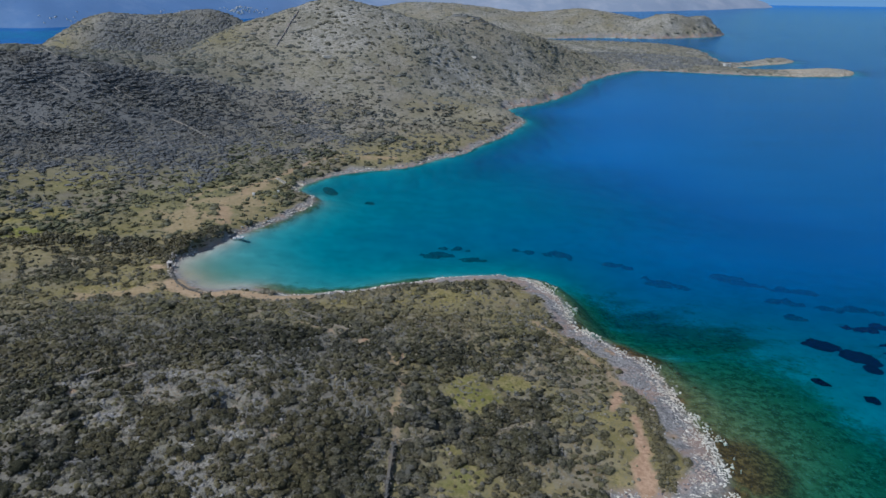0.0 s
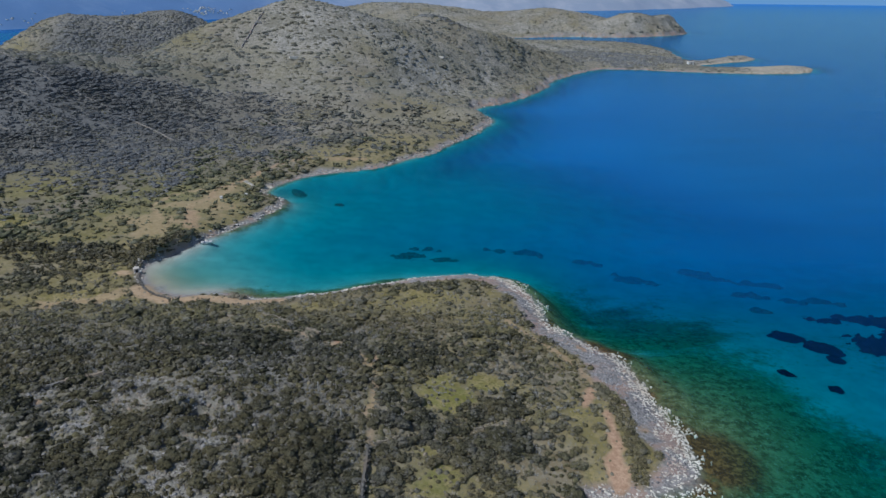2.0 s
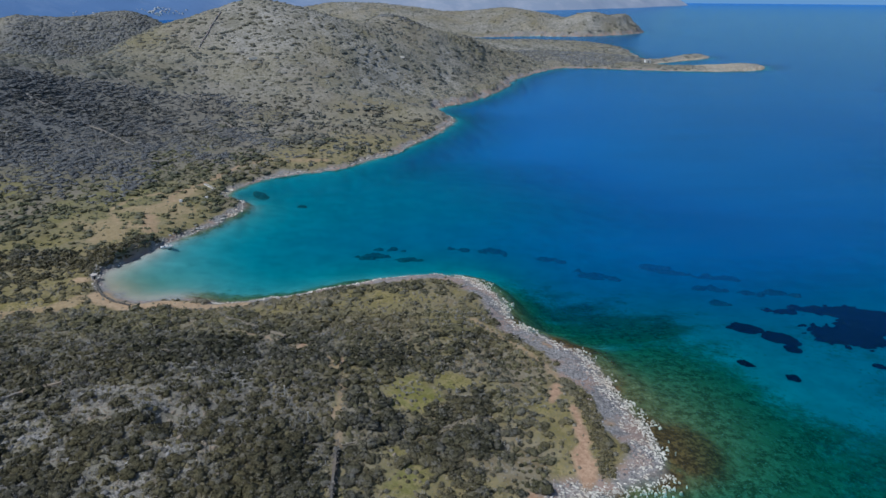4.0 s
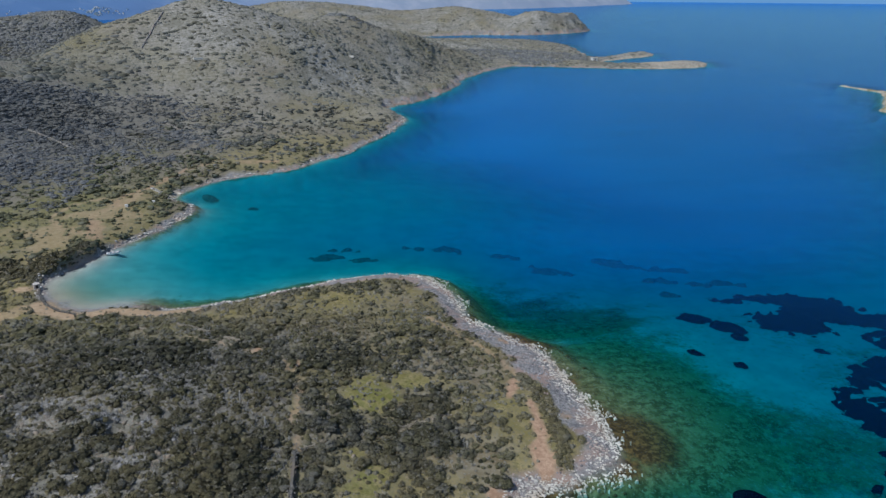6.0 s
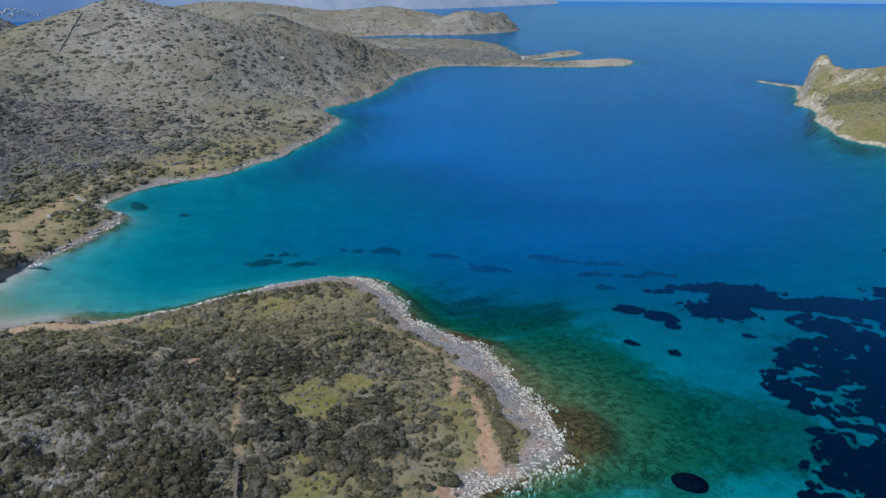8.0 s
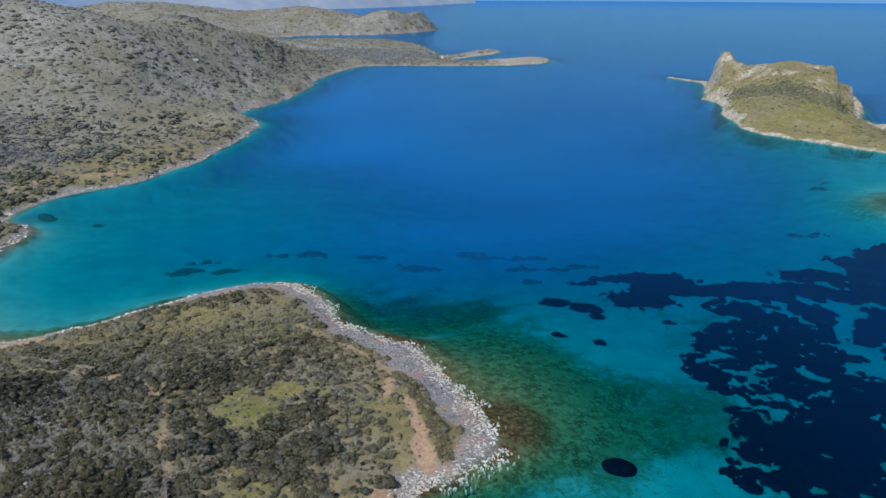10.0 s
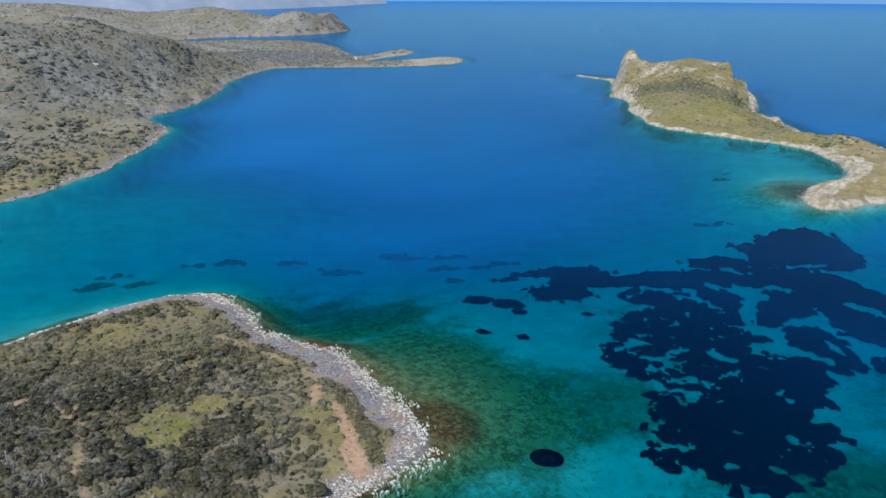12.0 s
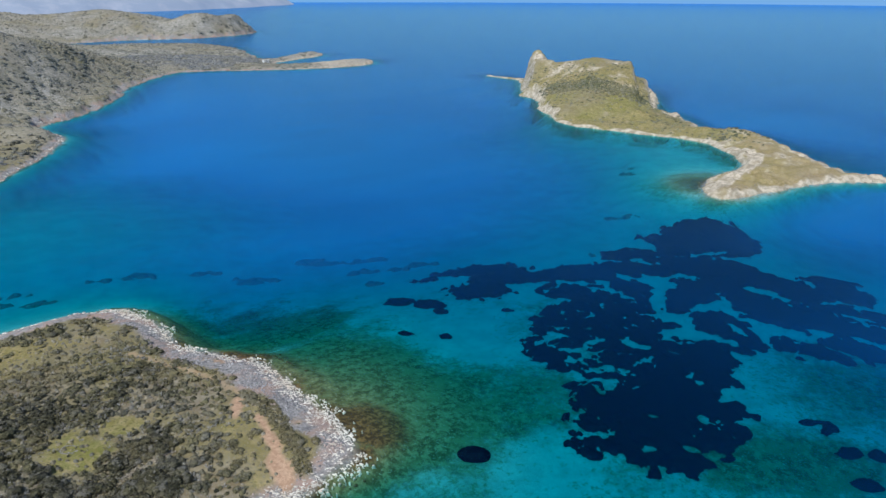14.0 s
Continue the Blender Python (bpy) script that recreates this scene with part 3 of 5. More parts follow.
def clay_share(x, y):
    """Washed-out slopes of bare orange clay."""
    scar = near_line(x, y, [(46.3, 143.6), (45.6, 137), (44.9, 131), (43.8, 126)], 1.15)
    scar = np.maximum(scar, bump(x, y, 43.2, 122.2, 2.6, 5.4, -10))
    scar = np.maximum(scar, 0.7 * near_line(x, y, [(41.8, 147), (43.8, 151.7), (45, 155)], 1.6))
    scar = np.maximum(scar, 0.75 * bump(x, y, 30.5, 113.4, 2.6, 2.6))
    scar = np.maximum(scar, 0.43 * bump(x, y, 53.4, 137, 1.8, 3.2))
    scar = np.maximum(scar, 0.5 * near_line(x, y, [(44.6, 182), (48.5, 177.5)], 2.0))
    scar = np.maximum(scar, 0.85 * near_line(x, y, [(-95, 289), (-98, 300), (-101, 308)], 3.2))
    scar = np.maximum(scar, 0.7 * near_line(x, y, [(-92, 330), (-99.4, 335), (-99.1, 350), (-91, 364), (-77, 403), (-59.5, 417), (-30, 414)], 2.0))
    scar = np.maximum(scar, 0.7 * bump(x, y, -87, 142, 1.6, 2.4))
    scar = np.maximum(scar, 0.72 * bump(x, y, -10, 163.5, 1.4, 3.4))
    scar = np.maximum(scar, 0.6 * bump(x, y, -21.5, 173.7, 2.2, 1.4))
    scar = np.maximum(scar, 0.9 * bump(x, y, 60, 590, 6, 9))
    return step(0.3, 0.52, scar + fbm(x, y, 3, 3, 5) * 0.22) * (1 - 0.6 * step(240, 260, y)) * (1 - bank_share(x, y))


# bare limestone in the scrub: x, y, radius across, radius along
OUTCROPS = [(-49, 141, 7, 5), (-57, 145, 5, 3.5), (-66, 150.5, 9, 2), (-72, 130, 5, 3), (-63, 124, 5, 3), (-36, 126, 6, 3.5), (-42, 123, 4, 3),
            (-89, 147, 4, 3), (-50.5, 174.5, 3.5, 3), (-50, 163, 3, 3), (-35, 153.5, 3, 2)]


def clearings(x, y):
    """Open grass among the shrubs of the headland."""
    c = np.maximum(bump(x, y, 7, 147.5, 9.5, 8.5, 30), bump(x, y, 18, 154.5, 6, 4))
    c = np.maximum(c, 0.9 * bump(x, y, 3, 120, 7, 8))
    c = np.maximum(c, 0.75 * bump(x, y, -21, 134, 4, 6))
    c = np.maximum(c, 0.7 * bump(x, y, -11, 141, 2, 8))
    c = np.maximum(c, 0.6 * bump(x, y, 31, 143, 6, 5))
    c = np.maximum(c, 0.62 * step(0.3, 0.62, fbm(x, y, 13, 3, 4)) * step(-35, 0, x) * step(112, 120, y) * step(172, 160, y))
    c = c * np.clip(0.85 + 0.75 * fbm(x, y, 6.5, 3, 7), 0.2, 1.15)
    return c * (1 - 0.95 * bump(x, y, 12.8, 143.5, 3.6, 2.0) - 0.95 * bump(x, y, 4.9, 140, 2.8, 2.2))


def cover(x, y, d):
    """Land cover at places with distance d from the water: shares of grass, bare earth or sand, shore rock, grey limestone."""
    edge = fbm(x, y, 10, 3, 2) * 3
    east = step(25, 45, x) * step(117, 131, y) * step(252, 228, y)
    north = 0.75 * step(-45, 15, x) * step(203, 220, y) * step(262, 250, y)
    width = 4.0 - 1.6 * step(245, 260, y) * step(520, 460, y) + 7.5 * np.maximum(east, north) - 2.0 * east * step(160, 145, y) - 2.5 * east * step(140, 126, y) + 3 * step(300, 600, y)
    width = width - 2.4 * step(420, 560, y)
    rock = step(1.0, -1.0, d - width + edge * 0.6)
    beach = np.maximum(near_line(x, y, [(-96, 230), (-91, 223), (-82, 217.5), (-70, 217), (-56, 214), (-46, 215)], 4.3), 0.9 * bump(x, y, -106.5, 242.5, 4, 3.4))
    sand = step(0.35, 0.6, beach + fbm(x, y, 6, 2, 3) * 0.14)
    scar = clay_share(x, y)
    sand = np.maximum(sand, scar)
    flats = bump(x, y, -108, 312, 26, 60, -14)
    sand = np.maximum(sand, 0.42 * step(0.4, 0.8, flats * (0.7 + fbm(x, y, 11, 3, 6) * 0.95)))
    tracks = near_line(x, y, [(-100, 226), (-108, 217), (-121, 214)], 4.0)
    tracks = np.maximum(tracks, near_line(x, y, [(-96, 290), (-100, 300), (-104, 318), (-94, 340), (-92, 356)], 2.4))
    tracks = np.maximum(tracks, near_line(x, y, [(-96, 292), (-112, 300), (-121, 318), (-118, 336), (-100, 350)], 1.6))
    trail = near_line(x, y, [(-10, 128), (-11.5, 138), (-9.5, 147), (-11, 158), (-15, 166), (-21, 170), (-33, 182), (-44, 190)], 1.0)
    trail = np.maximum(trail, bump(x, y, -10.5, 159, 2.2, 3.0))
    sand = np.maximum(sand, 0.62 * step(0.42, 0.66, np.maximum(trail, tracks) + fbm(x, y, 4, 3, 4) * 0.45))
    clear = clearings(x, y)
    clear = np.maximum(clear, 0.5 * bump(x, y, 31, 138, 11, 13))
    clear = np.maximum(clear, 0.48 * bump(x, y, -8, 210, 62, 17, 8))
    field = np.maximum(bump(x, y, -190, 285, 34, 14, 10), 0.85 * bump(x, y, -112, 222, 24, 9, 5))
    field = np.maximum(np.maximum(field, bump(x, y, -190, 355, 50, 30, 20) * 0.8), bump(x, y, -173, 272, 15, 7))
    grass = np.maximum(step(0.3, 0.6, clear + fbm(x, y, 8, 3, 1) * 0.2), step(0.25, 0.7, field + fbm(x, y, 20, 3, 1) * 0.3))
    grass = np.maximum(grass, step(0.25, 0.6, fbm(x, y, 45, 4, 6)) * 0.6)
    grass = np.maximum(grass, 0.75 * step(0.3, 0.6, bump(x, y, -10, 440, 70, 34, 35) + fbm(x, y, 16, 3, 8) * 0.3))
    grass = grass * (1 - 0.5 * step(520, 600, np.hypot(x, y))) * (1 - 0.7 * step(700, 820, np.hypot(x, y)))
    grass = grass * (1 - 0.85 * step(0.3, 0.6, bump(x, y, -245, 455, 165, 140, 15)))
    grass = np.maximum(grass, 0.62 * step(0.2, 0.5, bump(x, y, -108, 318, 34, 55, -14) + fbm(x, y, 12, 3, 4) * 0.3))
    stone = 0.8 * np.maximum(bump(x, y, -62, 138, 32, 15, 10), bump(x, y, -38, 118, 26, 12)) * (0.5 + fbm(x, y, 12, 3, 7))
    for cx, cy, rx, ry in OUTCROPS:
        stone = np.maximum(stone, 1.15 * bump(x, y, cx, cy, rx, ry) + 0.25 * fbm(x, y, 5, 3, 4) - 0.1)
    stone = np.clip(stone * 1.1, 0, 1)
    bare = bump(x, y, -60, 690, 170, 190) * 0.75 + step(900, 1000, np.hypot(x, y)) * 0.6 + 0.35 * step(420, 560, y) * step(-200, -60, x)
    stone = np.clip(np.maximum(stone * 1.0, bare * (0.8 + 0.6 * fbm(x, y, 40, 3, 2))), 0, 1)
    bank = 1 - bank_share(x, y)
    path = step(0.4, 0.75, near_line(x, y, [(28.5, 195), (35.8, 182), (40.8, 171.5), (44.6, 163.5), (46.2, 156)], 1.3) + fbm(x, y, 3, 2, 1) * 0.2)
    sand = np.maximum(sand, 0.7 * path)
    return grass * (1 - rock), sand * bank, rock * (1 - step(0.3, 0.6, beach)) * (1 - scar) * (1 - 0.8 * path) * bank, stone


depth = water_depth(gx, gy, dm, di)
lumps = fbm(gx, gy, 5, 3, 6) * 0.35 * step(0, 5, -dm) * step(60, 10, -dm)
ledge = step(24, 32, gx) * step(102, 112, gy) * step(250, 240, gy) * step(110, 90, gx)
z = np.where(dm > 0, land_height(gx, gy, dm) + 0.02, -depth * step(0, 2.0 + 6.0 * ledge + 30 * step(330, 400, gy), -dm) + lumps - 0.03)
z = np.where(np.hypot(gx, gy) > 3500, -40.0, z)
g, s_, r_, st = cover(gx, gy, dm)
weed = np.clip(0.95 * bump(gx, gy, 80, 138, 33, 55, -8) + 0.3 * bump(gx, gy, 62, 215, 50, 34, 30) + 0.85 * step(20, 2, -dm) * step(-80, -45, gx) * step(262, 245, gy), 0, 1)
weed = np.maximum(weed, 0.62 * bump(gx, gy, 72, 200, 36, 48, 14))
weed = np.maximum(weed, 0.7 * bump(gx, gy, 150, 66, 34, 18, -30))
weed = np.maximum(weed, 0.5 * bump(gx, gy, 205, 75, 40, 30))
weed = np.maximum(weed, (0.5 + 0.4 * fbm(gx, gy, 24, 4, 3)) * bump(gx, gy, 116, 140, 66, 70))
weed = weed * (1 - 0.8 * bump(gx, gy, 122, 160, 15, 24, 25)) * (1 - 0.75 * bump(gx, gy, 100, 98, 26, 15, 20)) * (1 - 0.5 * bump(gx, gy, 68, 107, 14, 9))
weed = np.maximum(weed, 0.5 * step(6, 1, -dm) * step(270, 300, gy))
weed = np.maximum(weed, 0.6 * bump(gx, gy, 336, 226, 36, 32))
weed = np.maximum(weed, (0.35 + 0.3 * fbm(gx, gy, 20, 3, 3)) * step(22, 3, -di))
weed = np.maximum(weed, (0.6 + 0.4 * fbm(gx, gy, 9, 3, 5)) * step(20, 3, -dm) * step(-25, 10, gx) * step(186, 204, gy) * step(262, 252, gy))
weed = np.maximum(weed, (0.75 + 0.3 * fbm(gx, gy, 8, 3, 2)) * step(46, 14, -dm) * bump(gx, gy, 52, 218, 34, 34))
streaks = fbm(gx * 0.35 + gy * 0.2, gy - 0.35 * gx, 7, 3, 2)
weed = np.clip(weed + 0.35 * streaks * bump(gx, gy, 78, 215, 44, 34, 20), 0, 1)
fringe = 1.3 * step(13, 0.0, -dm) * step(20, 40, gx) * step(105, 118, gy) * step(250, 238, gy) * (0.75 + 0.7 * fbm(gx, gy, 9, 3, 2)) * (1 - 0.55 * step(180, 198, gy))
fringe = np.maximum(fringe, 1.15 * bump(gx, gy, 70, 130, 10, 13))
fringe = np.maximum(fringe, 0.85 * bump(gx, gy, 336, 224, 26, 22))
fringe = np.maximum(fringe, 0.8 * step(6, 1, -dm) * step(380, 480, gy))
halo = np.clip(0.5 + 0.4 * grass_field(gx, gy), 0, 1) * (dm < -4)
# litter share covers the cloud-shadowed slope, far left hills and inland scrub
ground = sheet("ground", xs, ys, z, GROUND, [("grass", g), ("sand", s_), ("rock", r_), ("stone", st),
                                              ("shaded_litter", np.clip(1.0 * step(740, 840, np.hypot(gx, gy)) * step(-120, -200, gx) * step(0.2, 0.5, bump(gx, gy, -300, 880, 125, 105)) + 1.1 * bump(gx, gy, -245, 455, 160, 135, 15) + 0.6 * step(205, 175, gy) * step(10, -30, gx) * step(15, 30, dm), 0, 1)),
                                              ("pale", 0.9 * bump(gx, gy, -77, 358, 5, 8) + 0.55 * bump(gx, gy, 450, 930, 75, 110) + 0.3 * step(6, 2, dm) * step(300, 500, gy)),
                                              ("clay", clay_share(gx, gy)), ("bed", step(0.03, -0.15, z)), ("weed", weed), ("silt", 0.9 * bump(gx, gy, -88, 240, 20, 19)), ("fringe", fringe), ("meadow", halo),
                                              ("lush", np.clip(bump(gx, gy, -173, 272, 18, 9) + 0.85 * bump(gx, gy, -135, 335, 60, 45) + 0.7 * bump(gx, gy, 8, 147, 13, 11) + 0.7 * bump(gx, gy, 3, 120, 8, 8) + 0.3 * bump(gx, gy, 30, 146, 14, 20), 0, 1))])
tagged(ground, "dry scrubland of brown earth and limestone with sandy seabed", "ground", kind="structure")

ix, iy = np.arange(285, 640, 1.4), np.arange(135, 710, 1.4)
jx, jy = np.meshgrid(ix, iy)
dj = coast_isle(jx, jy)
zj = np.where(dj > 0, isle_height(jx, jy, dj), np.maximum(dj * 2.5, -30))
steep = np.hypot(*np.gradient(zj, 1.4))
seaward = step(8, 24, jx - np.interp(jy, [160, 250, 310, 390, 460, 560], [360, 425, 447, 470, 520, 560]))
bare = np.maximum(step(7 + 9 * seaward, 2 + 4 * seaward, dj + fbm(jx, jy, 12, 3, 2) * 4), 0.8 * step(0.9, 1.7, steep))
high = step(600, 650, 0.73 * jx + 0.68 * jy)
bare = np.maximum(bare, high * (0.42 + 0.5 * fbm(jx, jy, 13, 3, 2)))
bare = np.maximum(bare, 0.5 * step(300, 265, jy) * (0.7 + fbm(jx, jy, 12, 3, 4) * 0.9))
bare = np.maximum(bare, bump(jx, jy, 508, 550, 34, 42) * (0.5 + 0.8 * fbm(jx, jy, 7, 3, 6)))
bare = np.maximum(bare, 0.16 + 0.2 * step(340, 290, jy) + 0.6 * fbm(jx, jy, 16, 4, 7))
green = np.clip(0.6 + 0.5 * fbm(jx, jy, 30, 3, 3), 0, 1)
strand = np.clip(1.2 * near_line(jx, jy, [(413, 262), (411, 247), (404, 236), (380, 224), (358, 217.5), (338, 212.5), (322, 208)], 4.2), 0, 1)
zero = np.zeros_like(jx)
island = sheet("island", ix, iy, zj, GROUND, [("grass", green), ("lush", np.clip(0.35 + 0.6 * fbm(jx, jy, 26, 3, 6) + 0.2 * bump(jx, jy, 470, 400, 60, 60) - 0.3 * high, 0, 0.7)), ("sand", np.maximum(strand * 0.55, 0.2 * step(300, 250, jy))), ("clay", zero), ("rock", zero), ("stone", zero), ("shaded_litter", zero), ("pale", np.maximum(bare * 0.6, 1.2 * strand)),
                                              ("bed", step(0.1, -0.5, zj)), ("weed", np.maximum(0.25 + 0.3 * bump(jx, jy, 325, 203, 34, 24), 0.55 * step(16, 3, -dj) * step(235, 245, jy))),
                                              ("fringe", step(12, 1, -dj) * np.maximum(bump(jx, jy, 330, 205, 40, 30), 0.45 * bump(jx, jy, 400, 268, 40, 45)))], keep=dj > -60)
tagged(island, "low rocky islet with green scrub and pale limestone cliffs", "island", kind="structure")

wx = graded(-125, 300, 4.5, -400, 700, 18.0, -4850, 4850, 1.2)
wy = graded(40, 420, 4.5, 30, 1100, 18.0, -2500, 4870, 1.16)
vx, vy = np.meshgrid(wx, wy)
wm, wi = inside_by(MAIN, vx, vy), inside_by(ISLE, vx, vy)
wd = water_depth(vx, vy, wm, wi)
# band of paler water body along the north coast, fading out offshore
paler_band = step(6, 45, -wm) * np.clip(bump(vx, vy, 60, 440, 85, 110, -20) + 0.8 * bump(vx, vy, 150, 640, 90, 150, -25), 0, 1) * (1 - step(130, 260, -wm))
water = sheet("water", wx, wy, np.zeros_like(vx), WATER, [("depth", wd), ("paler_band", paler_band)])
tagged(water, "calm clear sea, turquoise over sand and deep blue offshore", "sea", kind="structure")

# ---- seagrass beds ----
def islands_of(mask):
    """Numbers the connected pieces of a mask."""
    lab, k = np.zeros(mask.shape, int), 0
    todo = mask.copy()
    for y0, x0 in np.argwhere(mask):
        if not todo[y0, x0]:
            continue
        k += 1
        stack = [(y0, x0)]
        todo[y0, x0] = False
        while stack:
            a, b = stack.pop()
            lab[a, b] = k
            for p, q in ((a + 1, b), (a - 1, b), (a, b + 1), (a, b - 1)):
                if 0 <= p < mask.shape[0] and 0 <= q < mask.shape[1] and todo[p, q]:
                    todo[p, q] = False
                    stack.append((p, q))
    return lab, k


mx, my = np.arange(-76, 348, 0.75), np.arange(40, 378, 0.75)
hx, hy = np.meshgrid(mx, my)
field = grass_field(hx, hy)
hm, hi_ = inside_by(MAIN, hx, hy), inside_by(ISLE, hx, hy)
field = np.where((hm < -4) & (hi_ < -6), field, -2)
hd = water_depth(hx, hy, hm, hi_)
slope = 2.0 + 6.0 * step(24, 32, hx) * step(102, 112, hy) * step(250, 240, hy) * step(110, 90, hx) + 30 * step(330, 400, hy)
hz = -hd * step(0, slope, -hm) + 0.42 + np.clip(field * 0.7, -1.0, 0.55) + fbm(hx, hy, 2.2, 2, 1) * 0.08
grown = field > 0.0
spread = grown.copy()
for sy in (-1, 0, 1):
    for sx in (-1, 0, 1):
        spread |= np.roll(np.roll(grown, sy, 0), sx, 1)
lab, count = islands_of(spread)
sizes = np.bincount(lab.ravel())
for k in range(1, count + 1):
    if sizes[k] < 14:
        continue
    a, b = np.where(lab == k)
    sl = (slice(max(a.min() - 1, 0), a.max() + 2), slice(max(b.min() - 1, 0), b.max() + 2))
    large = sizes[k] > 1600
    thin = my[a].mean() + 0.35 * mx[b].mean() > 268 and not large
    ob = sheet("seagrass_meadow" if large else "seagrass_patch", mx[sl[1]], my[sl[0]], hz[sl], THIN_GRASS if thin else BED_GRASS, keep=lab[sl] == k)
    tagged(ob, "dark broad seagrass meadow on the sandy seabed" if large else "thin faint seagrass patch in deeper water" if thin else "dark round seagrass patch on pale seabed sand",
           "seagrass", "seagrass beds", "stuff" if large else "")

# ---- scrub ----
_p = (1 + 5 ** 0.5) / 2
ICO_V = np.array([(-1, _p, 0), (1, _p, 0), (-1, -_p, 0), (1, -_p, 0), (0, -1, _p), (0, 1, _p), (0, -1, -_p), (0, 1, -_p),
                  (_p, 0, -1), (_p, 0, 1), (-_p, 0, -1), (-_p, 0, 1)]) / math.hypot(1, _p)
_bm = bmesh.new()
_hull = [_bm.verts.new(v) for v in ICO_V]
bmesh.ops.convex_hull(_bm, input=_hull)
_bm.verts.index_update()
ICO_F = np.array([[v.index for v in f.verts] for f in _bm.faces])
_bm.free()


def shrub_shape(rng, lobes, leaves, leaf):
    """A bush about 1 m in radius on z = 0: rounded clumps with loose leaf sprays over them."""
    co, tri, base = [], [], 0
    at = []
    for i in range(lobes):
        a, r = rng.random() * 6.283, (0.0 if i == 0 else 0.35 + 0.3 * rng.random())
        size = np.array([0.5, 0.5, 0.42]) * (0.8 + 0.5 * rng.random()) * (1.25 if lobes < 3 else 1)
        mid = np.array([r * math.cos(a), r * math.sin(a), 0.32 + 0.3 * rng.random() * (1 - r)])
        at.append((mid, size))
        v = ICO_V * (0.66 + 0.6 * rng.random((12, 1))) * size + mid
        v[:, 2] = np.maximum(v[:, 2], -0.15)
        co.append(v), tri.append(ICO_F + base)
        base += 12
    for _ in range(leaves):
        mid, size = at[rng.integers(len(at))]
        d = rng.normal(size=3)
        d[2] = abs(d[2]) * 0.9
        d /= np.linalg.norm(d)
        p = mid + d * size * (0.88 + 0.5 * rng.random())
        u = np.cross(d, rng.normal(size=3))
        u /= np.linalg.norm(u) + 1e-6
        w = np.cross(d, u) * 0.7 + d * rng.normal() * 0.6
        s = leaf * (0.6 + 0.8 * rng.random())
        co.append(np.array([p - u * s, p + u * s * 0.8, p + w * s * 1.3 + d * s * 0.3]))
        tri.append(np.array([[base, base + 1, base + 2]]))
        base += 3
    return np.concatenate(co), np.concatenate(tri)


def planted(name, kinds, spots, tone, material, rng, turns=None, smooth=False):
    """Many bushes or stones joined in one mesh. spots: x, y, z, radius, height."""
    cos, tris, tones, base = [], [], [], 0
    pick = rng.integers(len(kinds), size=len(spots))
    for k, (v, f) in enumerate(kinds):
        sel = np.where(pick == k)[0]
        if not len(sel):
            continue
        s = spots[sel]
        a = rng.random(len(sel)) * 6.283 if turns is None else turns[sel]
        c, n = np.cos(a)[:, None], np.sin(a)[:, None]
        x = (v[None, :, 0] * c - v[None, :, 1] * n) * s[:, 3:4] + s[:, 0:1]
        y = (v[None, :, 0] * n + v[None, :, 1] * c) * s[:, 3:4] + s[:, 1:2]
        zz = v[None, :, 2] * s[:, 4:5] + s[:, 2:3]
        cos.append(np.stack([x, y, zz], -1).reshape(-1, 3))
        tris.append((f[None] + (np.arange(len(sel)) * len(v))[:, None, None] + base).reshape(-1, 3))
        tones.append(np.repeat(tone[sel], len(v)))
        base += len(sel) * len(v)
    me = soup(name, np.concatenate(cos), np.concatenate(tris), [("tone", np.concatenate(tones))], material)
    if smooth:
        me.polygons.foreach_set("use_smooth", np.ones(len(me.polygons), bool))
    return new(name, me)


def ground_z(x, y):
    d = coast_main(x, y)
    return land_height(x, y, d), d


def strewn(rng, x0, x1, y0, y1, gap):
    gx_, gy_ = np.meshgrid(np.arange(x0, x1, gap), np.arange(y0, y1, gap))
    n = gx_.size
    return gx_.ravel() + (rng.random(n) - 0.5) * gap * 1.3, gy_.ravel() + (rng.random(n) - 0.5) * gap * 1.3


FIELD_WALLS = [[(-281, 505), (-269.5, 494.5), (-259.5, 486.5)], [(-245, 477.5), (-234, 475)], [(-250.5, 455), (-235, 447.5)],
               [(-221.5, 473.5), (-207.5, 468.5), (-194.5, 465.5)], [(-186, 462), (-161.5, 448), (-144.5, 433.5)], [(-231, 402.5), (-223, 401.5)],
               [(-182, 539), (-169.5, 537)], [(-107.5, 502.5), (-95, 489)]]


